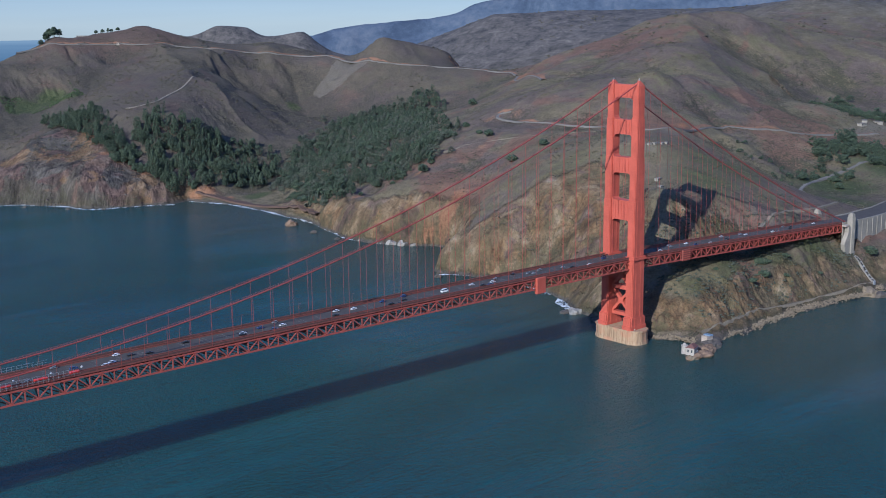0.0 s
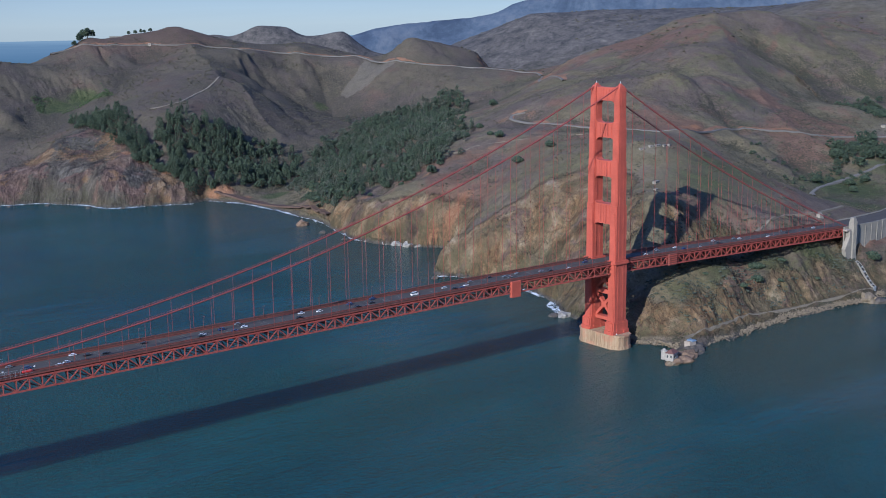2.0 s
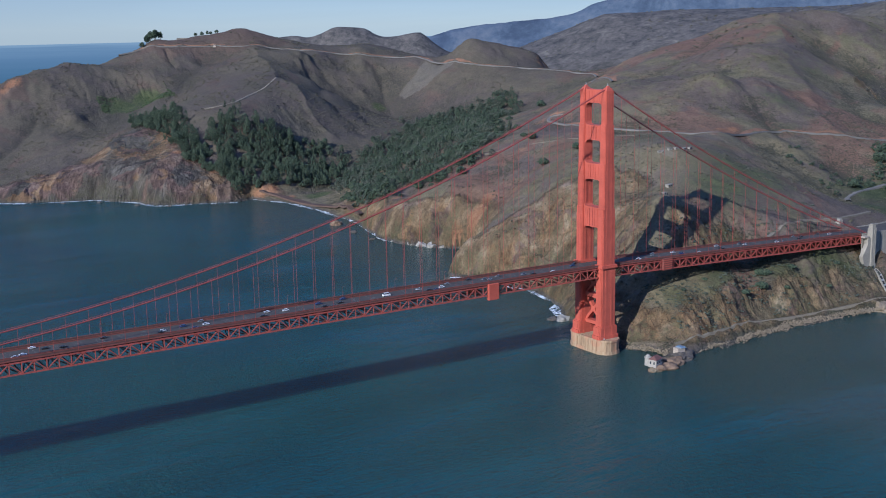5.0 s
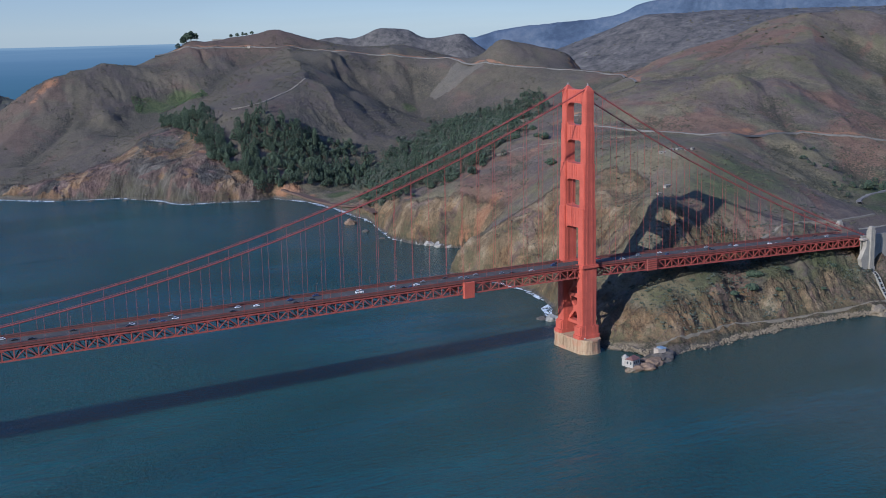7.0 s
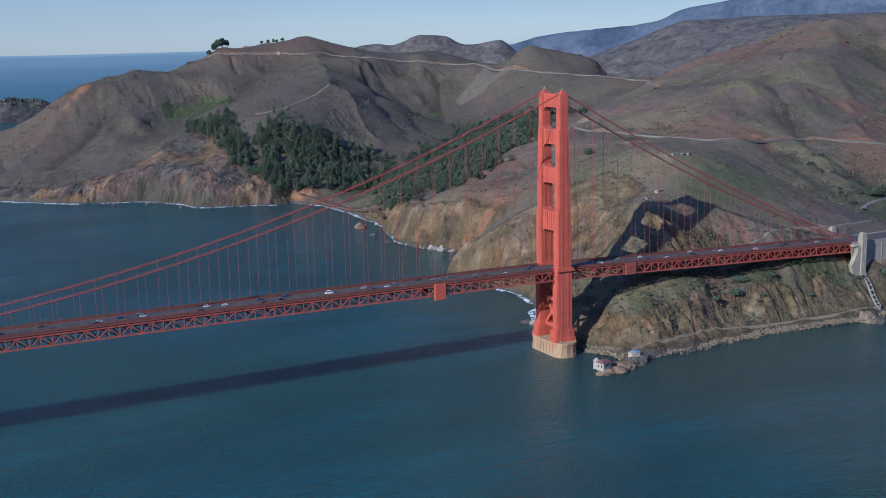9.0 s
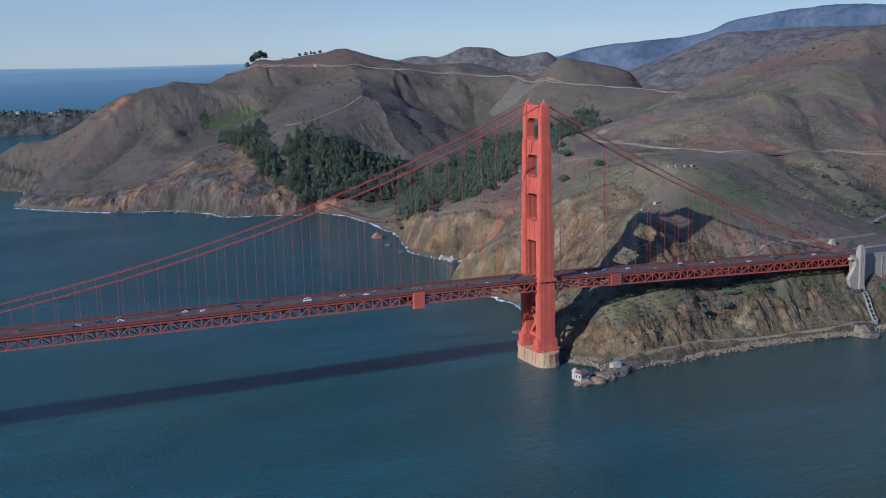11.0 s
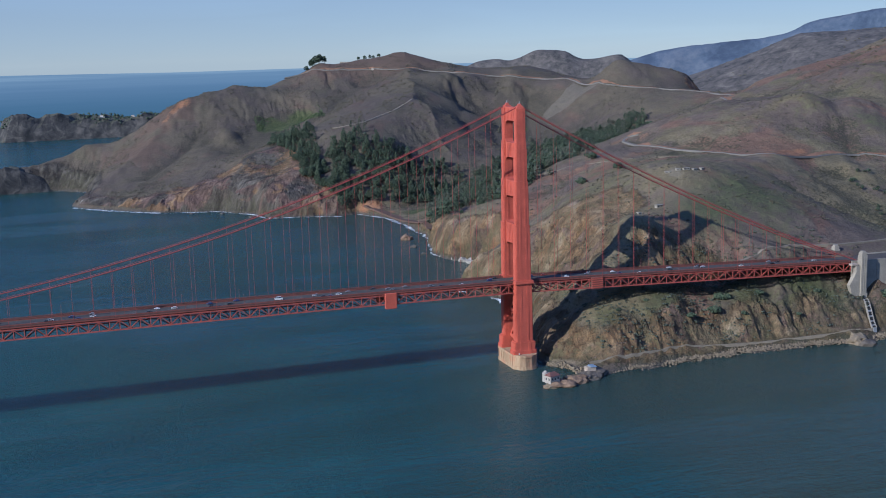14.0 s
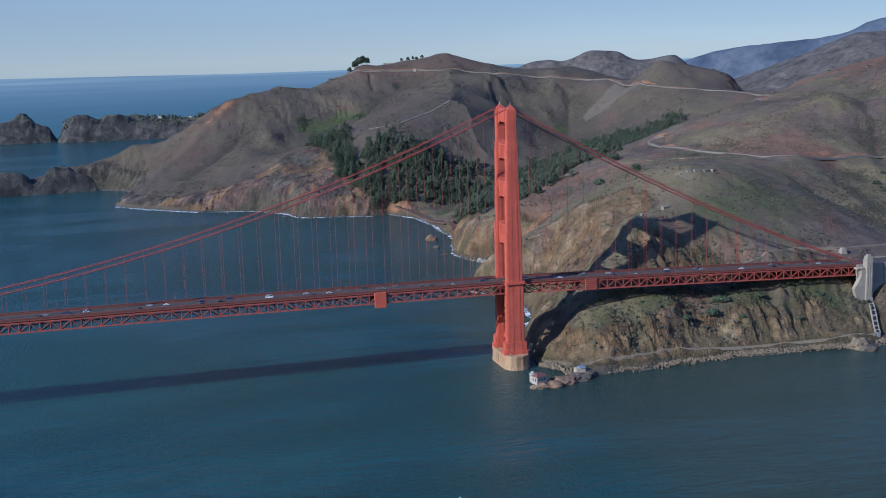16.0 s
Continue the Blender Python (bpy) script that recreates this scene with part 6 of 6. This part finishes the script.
# ---------------------------------------------------------------- the distance
def far_ridge(name, label, base, material, seed):
    """A far ridge: a broad solid swell with a notched crest. base: (x, y, height) along the crest."""
    pts = spline([Vector(p) for p in base], 12)
    rng = np.random.RandomState(seed)
    xs, ys, zs = (np.array([p[k] for p in pts]) for k in range(3))
    zs = zs + 3 * fbm(xs, ys, 70, 5, seed)
    tx, ty = np.gradient(xs), np.gradient(ys)
    ln = np.hypot(tx, ty)
    nx, ny = -ty / ln, tx / ln
    rows, faces = 33, []
    o = (np.arange(rows) / (rows - 1) - 0.62) * 2
    drop = np.clip(1 - np.abs(o) ** 1.15, 0, 1)
    X, Y = xs[:, None] - nx[:, None] * o * 320, ys[:, None] - ny[:, None] * o * 320
    fold = (0.3 - np.abs(fbm(X, Y, 230, 5, seed + 5))) * (1 - drop) * drop
    Z = np.maximum(-4, zs[:, None] * drop + 200 * fold)
    verts = [tuple(v) for v in np.stack([X, Y, Z], -1).reshape(-1, 3)]
    for k in range(len(pts) - 1):
        for j in range(rows - 1):
            a = k * rows + j
            faces.append((a, a + 1, a + rows + 1, a + rows))
    return tagged(mesh_object(name, verts, faces, material, smooth=True), label, "hills", kind="structure")


def rocky_isle(name, label, base, half, seed, trees=0):
    pts = spline([Vector(p) for p in base], 12)
    xs, ys, zs = (np.array([p[k] for p in pts]) for k in range(3))
    tx, ty = np.gradient(xs), np.gradient(ys)
    ln = np.hypot(tx, ty)
    nx, ny = -ty / ln, tx / ln
    rows = 17
    o = np.linspace(-1, 1, rows)
    X = xs[:, None] + nx[:, None] * o * half
    Y = ys[:, None] + ny[:, None] * o * half
    shape = np.clip((1 - np.abs(o)) * 2.1, 0, 1) ** 0.8
    ends = np.clip(np.minimum(np.arange(len(pts)), np.arange(len(pts))[::-1]) / 3.0, 0, 1)
    Z = zs[:, None] * shape * ends[:, None] * (1 + 0.3 * fbm(X, Y, 70, 5, seed)) - 3 + 6 * np.abs(fbm(X, Y, 28, 3, seed + 3)) * shape
    verts = np.stack([X, Y, Z], -1).reshape(-1, 3)
    n = len(pts)
    faces = [(k * rows + j, k * rows + j + 1, (k + 1) * rows + j + 1, (k + 1) * rows + j) for k in range(n - 1) for j in range(rows - 1)]
    tagged(mesh_object(name, [tuple(v) for v in verts], faces, ISLE), label, "headland", kind="structure")
    if trees:
        rng = np.random.RandomState(seed)
        flat = np.argwhere((fbm(X, Y, 120, 2, seed + 9) > 0.0) & (shape[None] > 0.7) & (ends[:, None] > 0.9))
        pick = flat[rng.randint(0, len(flat), trees)]
        c = np.stack([X[pick[:, 0], pick[:, 1]], Y[pick[:, 0], pick[:, 1]], Z[pick[:, 0], pick[:, 1]] + 3], -1) + (rng.rand(trees, 3) - 0.5) * (16, 16, 4)
        v, f = clumps(c, 2.2 + 3.4 * rng.rand(trees), rng, 0.9)
        tagged(new("headland_trees", fast_mesh("headland_trees", v, f, LEAF)), "dark wind-bent trees along the headland top", "trees", kind="stuff")
        for k, (i, j, l) in enumerate(((n // 2, 7, 16), (n // 2 + 6, 6, 26), (n // 2 + 9, 6, 12))):
            h = thing("far_house", "small white house on the far headland", "house", "headland houses", at=(X[i, j], Y[i, j], Z[i, j]))
            bm = bmesh.new()
            box(bm, -l / 2, l / 2, -4, 4, -4, 5)
            part("wall", bm, WHITE, h)
            bm = bmesh.new()
            v = [bm.verts.new(q) for q in ((-l / 2 - 1, -5, 5.02), (l / 2 + 1, -5, 5.02), (l / 2 + 1, 5, 5.02), (-l / 2 - 1, 5, 5.02), (-l / 2 + 2, 0, 8), (l / 2 - 2, 0, 8))]
            for q in ((0, 1, 5, 4), (1, 2, 5), (2, 3, 4, 5), (3, 0, 4), (3, 2, 1, 0)):
                bm.faces.new([v[i] for i in q])
            part("roof", bm, CONCRETE, h)


def isle_material():
    m, nt, b = mat("headland_rock")
    v = coords(nt)
    nrm = nt.nodes.new("ShaderNodeSeparateXYZ")
    nt.links.new(nt.nodes.new("ShaderNodeNewGeometry").outputs["True Normal"], nrm.inputs[0])
    bb = noise_tex(nt, v, 0.03, 6, 0.68, 0.4)
    rock = ramp(nt, bb, [(0.38, (0.016, 0.017, 0.018)), (0.5, (0.042, 0.04, 0.038)), (0.66, (0.105, 0.095, 0.082))])
    top = ramp(nt, bb, [(0.38, (0.026, 0.03, 0.021)), (0.62, (0.085, 0.078, 0.054))])
    nt.links.new(mix(nt, band(nt, nrm.outputs["Z"], 0.55, 0.8), rock, top), b.inputs["Base Color"])
    b.inputs["Roughness"].default_value = 0.95
    bump(nt, b, bb, 0.9, 4)
    return m


ISLE = isle_material()
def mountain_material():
    """Woods and open grass on a far mountain, haze blue put into the colour."""
    m, nt, b = mat("hazy_wooded_mountain")
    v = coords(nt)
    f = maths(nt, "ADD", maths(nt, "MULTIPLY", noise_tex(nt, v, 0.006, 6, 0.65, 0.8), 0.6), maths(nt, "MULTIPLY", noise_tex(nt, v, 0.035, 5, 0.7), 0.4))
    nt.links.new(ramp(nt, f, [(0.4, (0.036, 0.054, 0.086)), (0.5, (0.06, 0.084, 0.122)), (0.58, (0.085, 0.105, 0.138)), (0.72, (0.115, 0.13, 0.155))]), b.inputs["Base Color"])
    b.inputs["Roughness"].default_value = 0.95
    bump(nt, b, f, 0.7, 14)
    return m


HAZE_BLUE = mountain_material()
rocky_isle("far_headland", "low rocky headland with dark tree tops out at sea", [(-575, 3530, 28), (-538, 3535, 72), (-498, 3538, 84), (-438, 3540, 88), (-369, 3542, 82), (-290, 3542, 74), (-188, 3540, 70), (-128, 3538, 62), (-76, 3534, 68), (-24, 3530, 76), (60, 3525, 66), (160, 3530, 48)], 100, 31, 300)
rocky_isle("rock_islet", "dark bare rock islet beside the far headland", [(-860, 3590, 28), (-810, 3596, 54), (-772, 3598, 65), (-732, 3602, 80), (-682, 3606, 87), (-634, 3610, 76), (-606, 3612, 54), (-578, 3614, 24)], 80, 35)
rocky_isle("sea_cliff_point", "dark ragged rock point at the end of the headland", [(-640, 1696, 10), (-610, 1700, 36), (-575, 1703, 48), (-545, 1706, 40), (-515, 1706, 16), (-490, 1708, 42), (-450, 1712, 52), (-410, 1716, 44), (-370, 1720, 40)], 36, 33)
far_ridge("far_mountain", "wooded far mountain ridge beyond the hills, tinted haze-blue", [(1560, 3105, 150), (1650, 3055, 196), (1735, 3006, 228), (1819, 2955, 254), (1910, 2897, 271), (2016, 2826, 285), (2102, 2764, 291), (2170, 2713, 304), (2219, 2675, 319), (2260, 2643, 345), (2315, 2597, 362), (2393, 2531, 376), (2468, 2464, 389), (2584, 2355, 396), (2693, 2244, 384), (2821, 2103, 370), (2993, 1893, 369), (3189, 1617, 375), (3450, 1150, 360)], HAZE_BLUE, 41)
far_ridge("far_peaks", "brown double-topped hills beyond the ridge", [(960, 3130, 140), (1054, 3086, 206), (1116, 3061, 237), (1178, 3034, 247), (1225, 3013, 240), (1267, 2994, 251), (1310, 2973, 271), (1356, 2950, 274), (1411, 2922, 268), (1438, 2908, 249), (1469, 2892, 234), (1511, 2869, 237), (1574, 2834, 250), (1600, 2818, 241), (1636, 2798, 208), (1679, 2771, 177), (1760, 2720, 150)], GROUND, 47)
